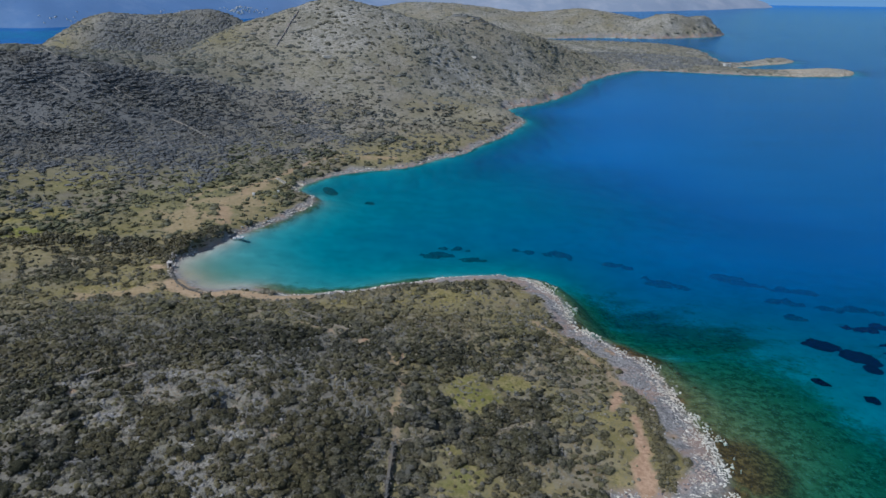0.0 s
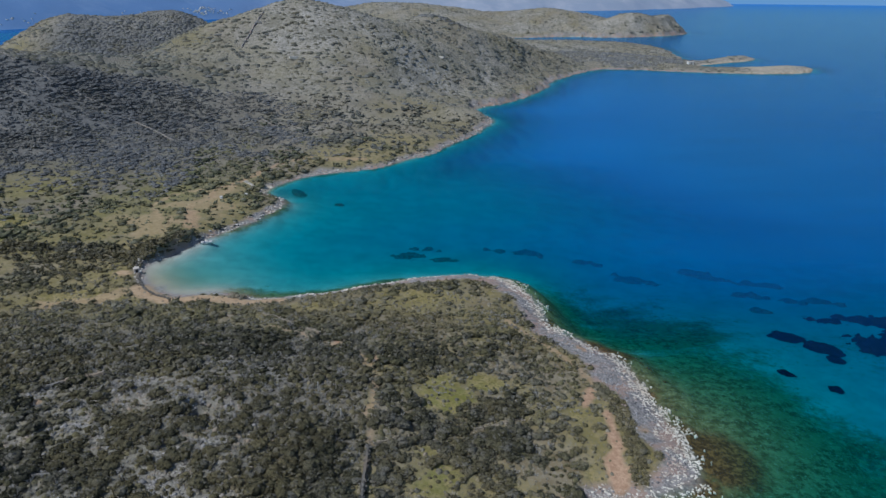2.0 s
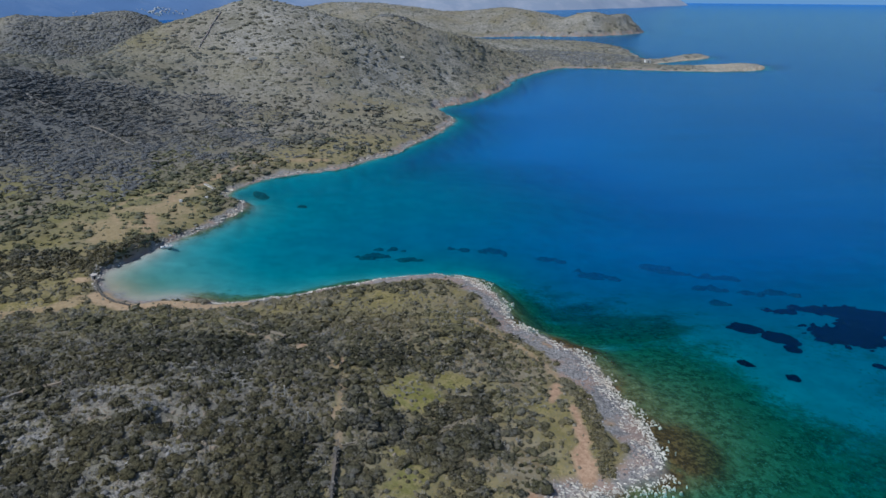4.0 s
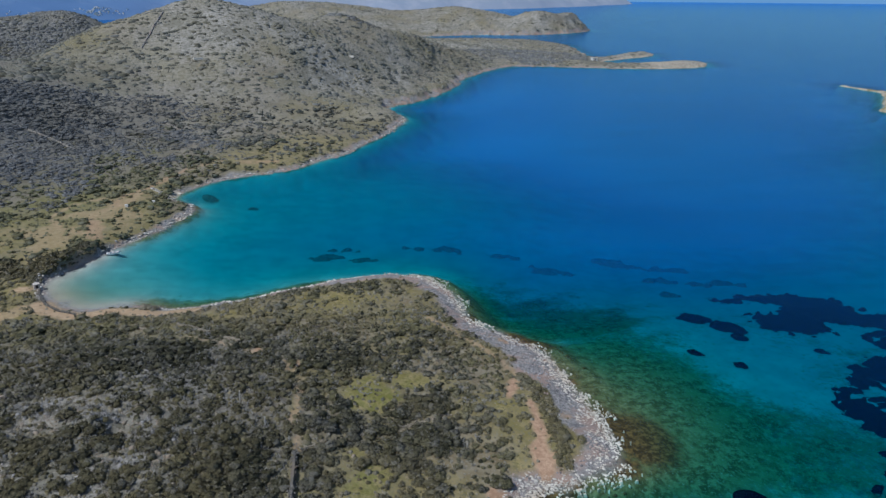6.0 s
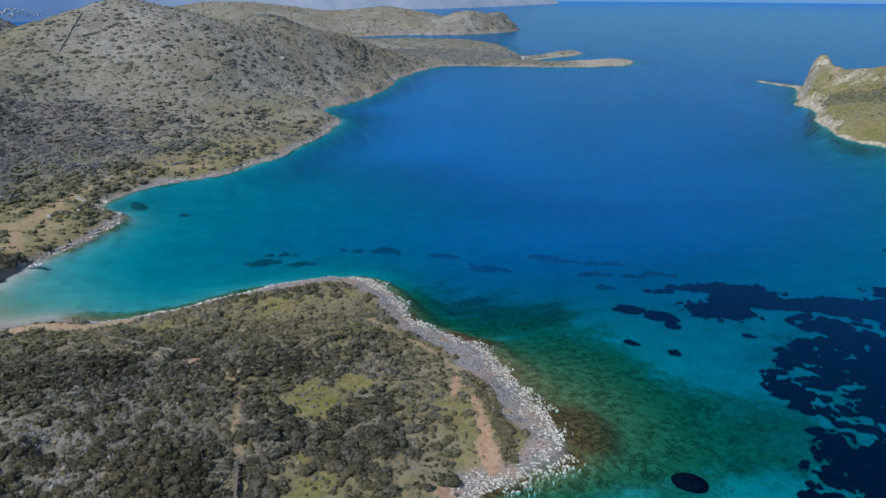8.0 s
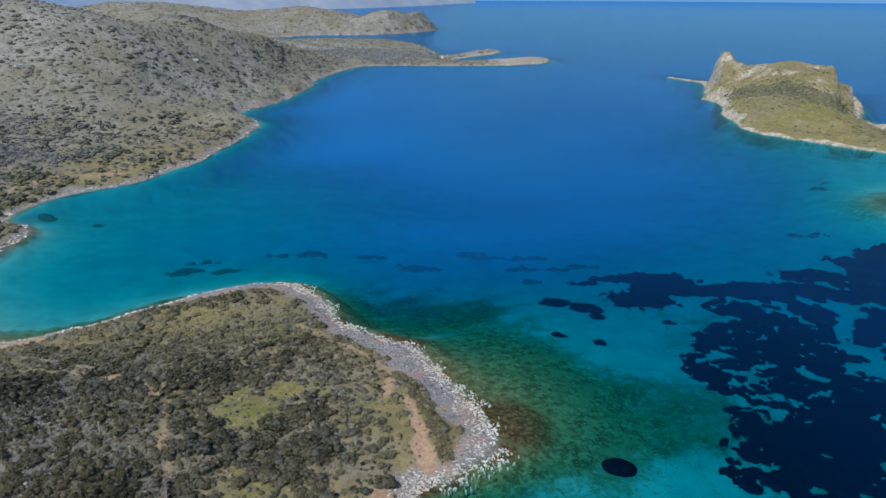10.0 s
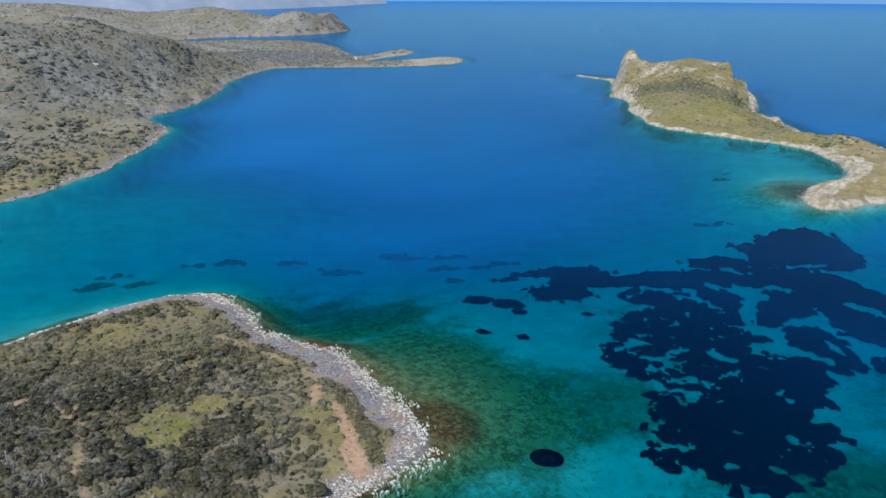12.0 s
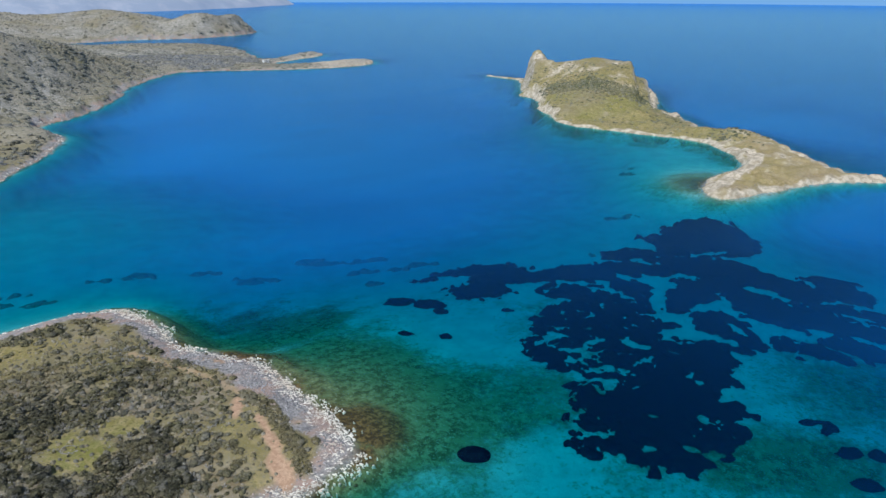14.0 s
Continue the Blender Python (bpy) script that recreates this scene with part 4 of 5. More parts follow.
def scrub_share(x, y, d):
    """How much of the ground bushes cover."""
    gr, sa, ro, so = cover(x, y, d)
    patch = fbm(x, y, 16, 3, 5)
    head = step(262, 240, y) * step(-160, -120, x)
    wild = 0.55 + (0.3 + 0.2 * head) * patch + 0.16 * head
    ridge = bump(x, y, -245, 455, 165, 140, 15)
    wild = wild + 0.3 * bump(x, y, 200, 870, 170, 110) + 0.2 * step(560, 640, np.hypot(x, y)) + 0.25 * step(1000, 1100, y) + 0.3 * bump(x, y, -330, 950, 90, 70)
    wild = wild + ridge * (0.46 + 0.5 * fbm(x * 0.3, y, 11, 3, 6)) - 0.09 * np.maximum(step(180, 206, y), step(2, 40, x)) * step(262, 250, y)
    wild = wild + 0.6 * bump(x, y, -106, 263, 10, 18, -20) + 0.75 * bump(x, y, -134, 250, 36, 13) + 0.3 * bump(x, y, -140, 278, 34, 24) + 0.15 * bump(x, y, -108, 315, 34, 50, -14)
    wild = wild * (1 - (0.78 - 0.3 * step(250, 265, y)) * gr) * np.clip(1 - 1.6 * sa, 0, 1) * (1 - 0.97 * ro) * (1 - (0.35 + 0.4 * step(200, 170, y)) * so)
    wild = wild * (1 - 0.15 * bump(x, y, -108, 325, 34, 55, -14))
    for pts in FIELD_WALLS:
        wild = wild * (1 - 0.9 * near_line(x, y, pts, 1.8) * (fbm(x, y, 9, 2, 4) > -0.3))
    rows_ = 0.4 * np.sin(y / 2.1 + 0.05 * x + 1.6 * fbm(x, y, 18, 2, 3)) * bump(x, y, -128, 205, 48, 26)
    wild = wild + rows_
    wild = wild * (1 - 0.8 * near_line(x, y, [(-11, 107), (-10.4, 127)], 1.3) - 0.85 * near_line(x, y, [(-9.5, 130.5), (2.6, 134), (17, 135.6), (26, 140.5)], 1.4))
    wild = wild * (1 - 0.85 * step(0.32, 0.5, clearings(x, y) + fbm(x, y, 5, 2, 2) * 0.1))
    wild = np.maximum(wild, 0.95 * bank_share(x, y))
    return np.clip(wild, 0, 1)


rng = np.random.default_rng(3)
NEAR = [shrub_shape(rng, 6, 120, 0.16) for _ in range(8)]
MIDDLE = [shrub_shape(rng, 3, 24, 0.26) for _ in range(6)]
HEATHS = [shrub_shape(rng, 2, 16, 0.3) for _ in range(8)]
AWAY = [shrub_shape(rng, 2, 6, 0.4) for _ in range(5)]


def tuft_shape(rng):
    """A flat rounded bush of few faces."""
    a = np.arange(4) * 1.5708 + rng.random() * 6
    r0, r1 = 0.85 + 0.35 * rng.random(4), 0.6 + 0.25 * rng.random(4)
    base = np.stack([np.cos(a) * r0, np.sin(a) * r0, np.full(4, -0.15)], 1)
    mid = np.stack([np.cos(a + 0.6) * r1, np.sin(a + 0.6) * r1, 0.5 + 0.3 * rng.random(4)], 1)
    top = np.array([[0.2 * rng.normal(), 0.2 * rng.normal(), 0.95]])
    k = np.arange(4)
    n = (k + 1) % 4
    tri = np.concatenate([np.stack([k, n, k + 4], 1), np.stack([n, n + 4, k + 4], 1), np.stack([k + 4, n + 4, np.full(4, 8)], 1)])
    return np.concatenate([base, mid, top]), tri


def twig_shape(rng, count):
    """A leafless bush: thin bare twigs that fan out from the ground."""
    co = []
    for _ in range(count):
        a, lean = rng.random() * 6.283, 0.25 + 0.75 * rng.random()
        out = np.array([math.cos(a), math.sin(a), 0.0])
        foot = out * 0.3 * rng.random()
        tip = foot + out * lean + np.array([0, 0, 0.5 + 0.6 * rng.random()])
        side = np.cross(tip - foot, rng.normal(size=3))
        side *= (0.05 + 0.04 * rng.random()) / np.linalg.norm(side)
        mid = foot + (tip - foot) * 0.55
        co += [foot, mid + side, tip, foot, tip, mid - side]
    return np.array(co), np.arange(len(co)).reshape(-1, 3)


TWIGS = [twig_shape(rng, 15) for _ in range(6)]
FARTHEST = [tuft_shape(rng) for _ in range(6)]


def grow(x0, x1, y0, y1, gap, size, keep, flat=1.0):
    x, y = strewn(rng, x0, x1, y0, y1, gap)
    sel = keep(x, y)
    x, y = x[sel], y[sel]
    z_, d = ground_z(x, y)
    ok = (d > 1.5) & (rng.random(len(x)) < scrub_share(x, y, d))
    x, y, z_ = x[ok], y[ok], z_[ok]
    dense = bump(x, y, -245, 455, 165, 140, 15)
    r = size * (0.34 + 1.05 * rng.random(len(x)) ** 2.6) * (1 + 0.3 * fbm(x, y, 20, 2, 2)) * (1 + 0.3 * dense)
    t = np.clip(0.82 - 0.55 * r / size + 0.35 * fbm(x, y, 12, 2, 3) + 0.3 * rng.normal(size=len(x)), 0, 1)
    bay_side = np.maximum(step(166, 200, y), step(12, 45, x)) * step(262, 250, y)
    inland = step(262, 250, y) * (1 - bay_side)
    r = r * (1 - 0.28 * bay_side) * (1 + 0.7 * bay_side * (rng.random(len(x)) > 0.88))
    flat = flat * (1 - 0.22 * bay_side)
    t = np.clip(t + (0.42 + 0.3 * fbm(x, y, 7, 2, 6)) * bay_side - 0.4 * inland - 0.5 * bump(x, y, -134, 252, 40, 18) - 0.35 * bank_share(x, y), 0, 1)
    return np.stack([x, y, z_ - 0.08 * r, r, flat * r ** 0.75 * (0.55 + 0.35 * rng.random(len(x)))], 1), t


front = lambda x, y: np.hypot(x, y - 20) < 128
rear = lambda x, y: (np.hypot(x, y - 20) >= 128) & (y < 262 - 0.05 * x) & (x > -190)
spots, tone = grow(-130, 60, 85, 180, 1.5, 1.92, front, 1.12)
order = np.argsort(np.hypot(spots[:, 0] - 8, spots[:, 1] - 100))
spots, tone = spots[order], tone[order]
singles = []
for k, (v, f) in enumerate(NEAR):
    for j in range(3):
        singles.append(soup("shrub", v, f, [("tone", np.full(len(v), 0.15 + 0.35 * j))], SHRUB))
for (x, y, z_, r, h), t in zip(spots[:300], tone[:300]):
    ob = new("shrub", singles[int(rng.integers(8)) * 3 + min(int(t * 3), 2)])
    ob.matrix_world = Matrix.LocRotScale((x, y, z_), Euler((0, 0, rng.random() * 6.283)), (r, r, h))
    tagged(ob, "dense grey-green evergreen shrub on dry stony ground", "shrub", "shrubs on the headland")
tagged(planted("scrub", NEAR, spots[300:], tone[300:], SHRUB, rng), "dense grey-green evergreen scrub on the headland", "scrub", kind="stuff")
spots, tone = grow(-190, 60, 95, 275, 1.6, 1.95, rear, 1.1)
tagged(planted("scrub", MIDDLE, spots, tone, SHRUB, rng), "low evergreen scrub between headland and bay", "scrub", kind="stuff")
behind = lambda x, y: ~rear(x, y) & (np.hypot(x, y) < 560)
# scrub on the slope, with cloud shadow put into its leaf colour
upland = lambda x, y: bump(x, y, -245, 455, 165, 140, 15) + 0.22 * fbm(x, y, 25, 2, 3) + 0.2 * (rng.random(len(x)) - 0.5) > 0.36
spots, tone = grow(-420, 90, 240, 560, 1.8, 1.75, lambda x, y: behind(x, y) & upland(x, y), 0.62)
tagged(planted("scrub", HEATHS, spots, tone, CLOUDED_HEATH, rng), "dense scrub behind the bay, cloud shadow in its blue-grey colour", "scrub", kind="stuff")
spots, tone = grow(-420, 90, 240, 560, 2.8, 2.4, lambda x, y: behind(x, y) & ~upland(x, y), 0.8)
high = spots[:, 1] + 30 * rng.normal(size=len(spots)) > 425
tagged(planted("scrub", AWAY, spots[high], tone[high], HILL, rng, smooth=True), "grey-green scrub on the slope above the bay", "scrub", kind="stuff")
spots, tone = spots[~high], tone[~high]
tagged(planted("scrub", AWAY, spots, tone, OLIVE, rng, smooth=True), "rounded dark green scrub around the cove flats", "scrub", kind="stuff")
x, y = strewn(rng, -225, 40, 252, 470, 2.1)
z_, d = ground_z(x, y)
gr, sa, ro, so = cover(x, y, d)
sel = (d > 4) & (rng.random(len(x)) < (0.3 + 0.7 * fbm(x, y, 13, 3, 2)) * (1 - ro) * (1 - 0.8 * sa))
x, y, z_ = x[sel], y[sel], z_[sel]
r = 0.25 + 0.75 * rng.random(len(x)) ** 2.5
tagged(planted("tufts", FARTHEST, np.stack([x, y, z_, r, r * 0.7], 1), np.clip(0.6 + 0.35 * rng.normal(size=len(x)), 0, 1), OLIVE, rng),
       "low olive and tan tufts over the cove flats", "tufts", kind="stuff")
x, y = strewn(rng, 40, 56, 116, 160, 0.85)
z_, d = ground_z(x, y)
sel = bank_share(x, y) > 0.5
x, y, z_ = x[sel], y[sel], z_[sel]
r = 0.55 + 0.5 * rng.random(len(x))
tagged(planted("bank_scrub", MIDDLE, np.stack([x, y, z_ - 0.1, r, r * 0.5], 1), 0.3 + 0.7 * rng.random(len(x)), SHRUB, rng),
       "low matted dark scrub on the clay bank", "scrub", kind="stuff")
x, y = strewn(rng, -114, -84, 250, 286, 0.9)
z_, d = ground_z(x, y)
sel = (bump(x, y, -98, 266, 11, 18, -20) > 0.35) & (d > 1.0) & (d < 9) & (rng.random(len(x)) < 0.8)
x, y, z_ = x[sel], y[sel], z_[sel]
r = 0.6 + 0.7 * rng.random(len(x))
tagged(planted("cliff_scrub", MIDDLE, np.stack([x, y, z_ - 0.2, r, r * 0.8], 1), 0.35 * rng.random(len(x)), SHRUB, rng),
       "dark scrub hanging over the low cliff", "scrub", kind="stuff")
facing = lambda x, y: (np.hypot(x, y) >= 560) & (y < 1000) & ~((x < -330) & (y < 700))
spots, tone = grow(-560, 420, 350, 1000, 3.1, 2.5, facing, 0.66)
tagged(planted("scrub", FARTHEST, spots, tone, HILL, rng, smooth=True), "sparse dark scrub dotted over the stony hills", "scrub", kind="stuff")
# knolls under cloud shadow: the shade is put in as dense, darkened scrub
knolls = lambda x, y: np.maximum(1.15 * bump(x, y, -300, 880, 115, 95), np.maximum(1.3 * bump(x, y, 20, 838, 50, 44), 0.95 * bump(x, y, 290, 1000, 125, 80))) + 0.25 * fbm(x, y, 30, 3, 4) > 0.5
spots, tone = grow(-480, 430, 740, 1120, 2.6, 3.0, knolls, 0.7)
tagged(planted("scrub", FARTHEST, spots, tone * 0.35, CLOUDED_HEATH, rng, smooth=True), "dense scrub covering the low knolls, cloud shadow in its dark tone", "scrub", kind="stuff")
spots, tone = grow(-300, 640, 1000, 1820, 5.8, 3.0, lambda x, y: y >= 1000, 0.7)
tagged(planted("scrub", FARTHEST, spots, tone, HILL, rng, smooth=True), "far dark scrub on the cape behind the inlet", "scrub", kind="stuff")

x, y = strewn(rng, 400, 600, 245, 640, 2.6)
d = coast_isle(x, y)
# scrub thickens and darkens along the band where cloud shadow lies
thick = near_line(x, y, [(450, 466), (472, 440), (481, 402)], 17) + 0.9 * bump(x, y, 439, 276, 12, 8)
sel = (d > 5) & (rng.random(len(x)) < 0.3 + 0.45 * fbm(x, y, 22, 2, 5) + 0.8 * thick) & (np.hypot(x - 510, y - 556) > 32)
x, y, d = x[sel], y[sel], d[sel]
r = 0.6 + 1.1 * rng.random(len(x)) + 0.6 * thick[sel]
spots = np.stack([x, y, isle_height(x, y, d) - 0.1, r, r * 0.6], 1)
tagged(planted("scrub", FARTHEST, spots, np.clip(rng.random(len(x)) - 0.3 * thick[sel], 0, 1), OLIVE, rng, smooth=True), "low dark green scrub on the islet", "scrub", kind="stuff")

# extra dark scrub that stands in for the cloud shadow across the islet
x, y = strewn(rng, 425, 505, 375, 490, 2.0)
d = coast_isle(x, y)
sel = (d > 6) & (near_line(x, y, [(450, 466), (472, 440), (481, 402)], 18) + 0.3 * fbm(x, y, 12, 3, 3) > 0.5)
x, y, d = x[sel], y[sel], d[sel]
r = 0.9 + 0.9 * rng.random(len(x))
tagged(planted("scrub", FARTHEST, np.stack([x, y, isle_height(x, y, d) - 0.1, r, r * 0.6], 1), 0.45 * rng.random(len(x)), OLIVE, rng, smooth=True),
       "dense scrub across the islet's slope, dark in place of cloud shadow", "scrub", kind="stuff")

for px, py, pr, ph, m, label in ((-60.8, 219.0, 2.0, 1.5, DRY, "dry ochre reed clump at the back of the beach"),
                                 (-58.4, 218.6, 1.6, 1.2, DRY, "dry ochre reed clump at the back of the beach"),
                                 (-69.0, 210.5, 2.3, 1.3, SHRUB, "dark low shrub growing on the beach sand"),
                                 (-72.2, 211.2, 1.7, 1.0, SHRUB, "dark low shrub growing on the beach sand")):
    v, f = NEAR[int(rng.integers(8))]
    ob = new("reed_clump" if m is DRY else "beach_shrub", soup("clump", v, f, [("tone", np.full(len(v), 0.45))], m))
    z0 = float(ground_z(np.array([px]), np.array([py]))[0][0])
    ob.matrix_world = Matrix.LocRotScale((px, py, z0 - 0.1), Euler((0, 0, rng.random() * 6)), (pr, pr, ph))
    tagged(ob, label, "shrub", "plants on the beach")

x, y = strewn(rng, -120, 58, 92, 245, 1.45)
z_, d = ground_z(x, y)
gr, sa, ro, so = cover(x, y, d)
sel = (d > 3) & (rng.random(len(x)) < (0.75 + 0.2 * step(10, 40, x)) * (1 - 0.7 * clearings(x, y)) * (1 - ro) * (1 - 0.8 * sa) * (0.75 + 0.5 * fbm(x, y, 9, 2, 4)))
x, y, z_ = x[sel], y[sel], z_[sel]
r = 0.22 + 0.45 * rng.random(len(x)) ** 2
tagged(planted("dry_tufts", FARTHEST, np.stack([x, y, z_, r, r * 0.9], 1), np.clip(0.5 + 0.4 * rng.normal(size=len(x)), 0, 1), DRY, rng),
       "small dry tan and grey tufts between the shrubs", "tufts", kind="stuff")
x, y = strewn(rng, -150, 56, 88, 232, 1.25)
z_, d = ground_z(x, y)
gr, sa, ro, so = cover(x, y, d)
sel = (d > 4) & (rng.random(len(x)) < (0.75 - 0.45 * np.maximum(step(-10, 30, x), step(176, 200, y))) * (1 - ro) * (1 - sa) * (1 - 0.7 * gr) * (1 - 0.5 * so) * (0.8 + 0.5 * fbm(x, y, 11, 2, 7)))
x, y, z_ = x[sel], y[sel], z_[sel]
r = 0.35 + 0.6 * rng.random(len(x)) ** 2
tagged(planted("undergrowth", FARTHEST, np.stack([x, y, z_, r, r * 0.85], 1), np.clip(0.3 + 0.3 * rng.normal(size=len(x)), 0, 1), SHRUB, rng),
       "low dark undergrowth filling gaps between shrubs", "undergrowth", kind="stuff")
x, y = strewn(rng, -125, 40, 92, 215, 1.75)
z_, d = ground_z(x, y)
gr, sa, ro, so = cover(x, y, d)
sel = (d > 6) & (rng.random(len(x)) < (1 - ro) * (1 - sa) * (1 - 0.8 * gr) * (0.62 - 0.45 * np.maximum(step(-25, 20, x), step(190, 215, y)) + 0.9 * fbm(x, y, 14, 3, 2)))
x, y, z_ = x[sel], y[sel], z_[sel]
r = 0.5 + 0.7 * rng.random(len(x)) ** 2
tagged(planted("dead_bushes", TWIGS, np.stack([x, y, z_ + 0.1, r, r], 1), np.clip(0.6 + 0.3 * rng.normal(size=len(x)), 0, 1), TWIG, rng),
       "leafless pale grey twigs of dead bushes", "dead bushes", kind="stuff")


# ---- stones ----
def stone_material(name, dark, light, stain):
    n = Nodes(name)
    each = n.add("ShaderNodeNewGeometry").outputs["Random Per Island"]
    c = n.mix(each, dark, light)
    c = n.mix(n.ramp(n.noise(0.13, 3), 0.48, 0.64), c, stain)
    c = n.mix(n.ramp(n.noise(3.0, 5, 0.7), 0.55, 0.75), c, tuple(v * 0.6 for v in dark))
    return n.surface(c, 0.85, n.bumped(n.noise(4.0, 5), 0.5, 0.1), specular=0.25)


PALE_STONE = stone_material("pale_limestone", (0.42, 0.39, 0.345), (0.86, 0.83, 0.76), (0.66, 0.59, 0.5))
GREY_STONE = stone_material("grey_stone", (0.13, 0.132, 0.145), (0.47, 0.465, 0.475), (0.45, 0.36, 0.32))
DARK_STONE = stone_material("dark_stone", (0.1, 0.098, 0.092), (0.27, 0.26, 0.24), (0.2, 0.17, 0.14))
WALL_STONE = stone_material("bleached_stone", (0.28, 0.265, 0.24), (0.52, 0.5, 0.46), (0.42, 0.38, 0.33))
TAN_STONE = stone_material("tan_stone", (0.24, 0.21, 0.16), (0.5, 0.45, 0.37), (0.36, 0.3, 0.23))
SUNKEN_STONE = stone_material("weedy_stone", (0.05, 0.035, 0.02), (0.22, 0.14, 0.06), (0.12, 0.1, 0.05))
OUTCROP = stone_material("grey_limestone", (0.15, 0.148, 0.145), (0.42, 0.41, 0.4), (0.36, 0.3, 0.23))


def ball():
    bm = bmesh.new()
    bmesh.ops.create_icosphere(bm, subdivisions=2, radius=1.0)
    bm.verts.index_update()
    v, f = np.array([p.co for p in bm.verts]), np.array([[q.index for q in p.verts] for p in bm.faces])
    bm.free()
    return v, f


BALL_V, BALL_F = ball()


def slab_shape(rng, long, wide, high, rough=0.25):
    """A weathered block with flattened sides, about 1 m in half length."""
    v = BALL_V.copy()
    for _ in range(7):
        d = rng.normal(size=3)
        d /= np.linalg.norm(d)
        cut = 0.55 + 0.3 * rng.random()
        over = np.maximum(v @ d - cut, 0)
        v = v - over[:, None] * d
    v = v * (1 + rough * (rng.random((len(v), 1)) - 0.5))
    return v * np.array([long, wide, high]), BALL_F


def pebble_shape(rng):
    return ICO_V * (0.7 + 0.5 * rng.random((12, 1))) * np.array([1.0, 0.75, 0.55]), ICO_F


SLABS = [slab_shape(rng, 1.0, 0.36 + 0.2 * rng.random(), 0.34) for _ in range(8)]
LUMPS = [slab_shape(rng, 1.0, 0.8, 0.62) for _ in range(6)]
PEBBLES = [pebble_shape(rng) for _ in range(8)]


def shore_spots(x0, x1, y0, y1, gap, low, high, size, share):
    x, y = strewn(rng, x0, x1, y0, y1, gap)
    z_, d = ground_z(x, y)
    ok = (d > low) & (d < high) & (rng.random(len(x)) < share(x, y, d))
    x, y, z_, d = x[ok], y[ok], z_[ok], d[ok]
    r = size * (0.4 + 1.1 * rng.random(len(x)) ** 2.2)
    return np.stack([x, y, np.where(d > 0, z_, -0.12) + 0.1 * r, r, r], 1)


cape = lambda x, y: step(24, 32, x) * step(102, 112, y) * step(250, 240, y)
south = lambda x, y: step(152, 128, y)
white = lambda x, y, d: np.where(d > -2.2, np.clip(1.0 - (0.3 - 0.08 * south(x, y)) * np.abs(d - 0.2) + 0.6 * fbm(x, y, 5, 2, 3), 0, 1), 0.2 + 0.7 * fbm(x, y, 5, 2, 6))
spots = shore_spots(15, 75, 98, 246, 0.5, -9.0, 4.2, 0.41, lambda x, y, d: cape(x, y) * white(x, y, d) * step(-5.0 - 4.0 * south(x, y), -2.5, d))
off = -coast_main(spots[:, 0], spots[:, 1])
wet = off > 0
under = (1.3 * step(0, 8, off))[wet]
spots[wet, 3] *= 1.05
spots[wet, 2] = 0.1 - 0.5 * under
spots[wet, 4] = (0.5 * under + 0.19) / 0.34
turns = radians(-25) + 0.5 * rng.normal(size=len(spots))
order = np.argsort(np.hypot(spots[:, 0] - 58, spots[:, 1] - 122))
spots, turns = spots[order], turns[order]
slab_meshes = [soup("boulder", v, f, (), PALE_STONE) for v, f in SLABS]
for (x, y, z_, r, h), a in zip(spots[:300], turns[:300]):
    ob = new("boulder", slab_meshes[int(rng.integers(len(SLABS)))])
    ob.matrix_world = Matrix.LocRotScale((x, y, z_), Euler((0.2 * rng.normal(), 0.15 * rng.normal(), a)), (r, r, h))
    tagged(ob, "pale weathered limestone boulder at the water's edge", "boulder", "boulders along the cape shore")
tagged(planted("boulders", SLABS, spots[300:], np.zeros(len(spots)), PALE_STONE, rng, turns[300:]),
       "pale limestone boulders lining the cape shore", "boulders", kind="stuff")
spots = shore_spots(28, 82, 104, 248, 0.85, -11.0, -0.4, 0.6, lambda x, y, d: cape(x, y) * np.clip(0.4 + 0.8 * fbm(x, y, 7, 3, 2), 0, 1) * step(-11, -4, d) * step(188, 170, y))
sunk = -coast_main(spots[:, 0], spots[:, 1])
spots[:, 2] = -0.3 - 0.7 * spots[:, 3] - 0.08 * sunk
tagged(planted("sunken_rocks", LUMPS, spots, np.zeros(len(spots)), SUNKEN_STONE, rng), "brown weed-covered rocks under shallow water", "rocks", kind="stuff")
spots = shore_spots(10, 66, 98, 246, 0.66, 1.6, 14.5, 0.34, lambda x, y, d: cape(x, y) * cover(x, y, d)[2] * np.clip(0.72 - 0.3 * step(9, 13, d) + 0.6 * fbm(x, y, 9, 2, 6), 0, 1))
tagged(planted("shore_stones", PEBBLES, spots, np.zeros(len(spots)), GREY_STONE, rng), "grey rounded stones on the stony cape shore", "stones", kind="stuff")
spots = shore_spots(-115, 40, 205, 262, 0.8, -0.8, 3.4, 0.5, lambda x, y, d: (1 - cape(x, y)) * 0.55 * (np.hypot(x + 82, y - 225) > 22))
tagged(planted("shore_stones", PEBBLES, spots, np.zeros(len(spots)), PALE_STONE, rng), "pale small stones along the bay shore", "stones", kind="stuff")
spots = shore_spots(-112, 90, 245, 640, 1.1, -0.8, 1.6, 0.95, lambda x, y, d: 0.72 + 0.6 * fbm(x, y, 14, 2, 5) - 0.9 * bump(x, y, -99, 268, 14, 18))
spots[:, 4] *= 0.6
tagged(planted("shore_ledges", SLABS, spots, np.zeros(len(spots)), PALE_STONE, rng), "flat pale rock ledges at the bay's edge", "rocks", kind="stuff")
spots = shore_spots(-112, 90, 245, 640, 1.3, 0.8, 3.6, 0.6, lambda x, y, d: 0.6 + 0.3 * fbm(x, y, 14, 2, 5) + 0.4 * bump(x, y, -100, 265, 13, 20, -20))
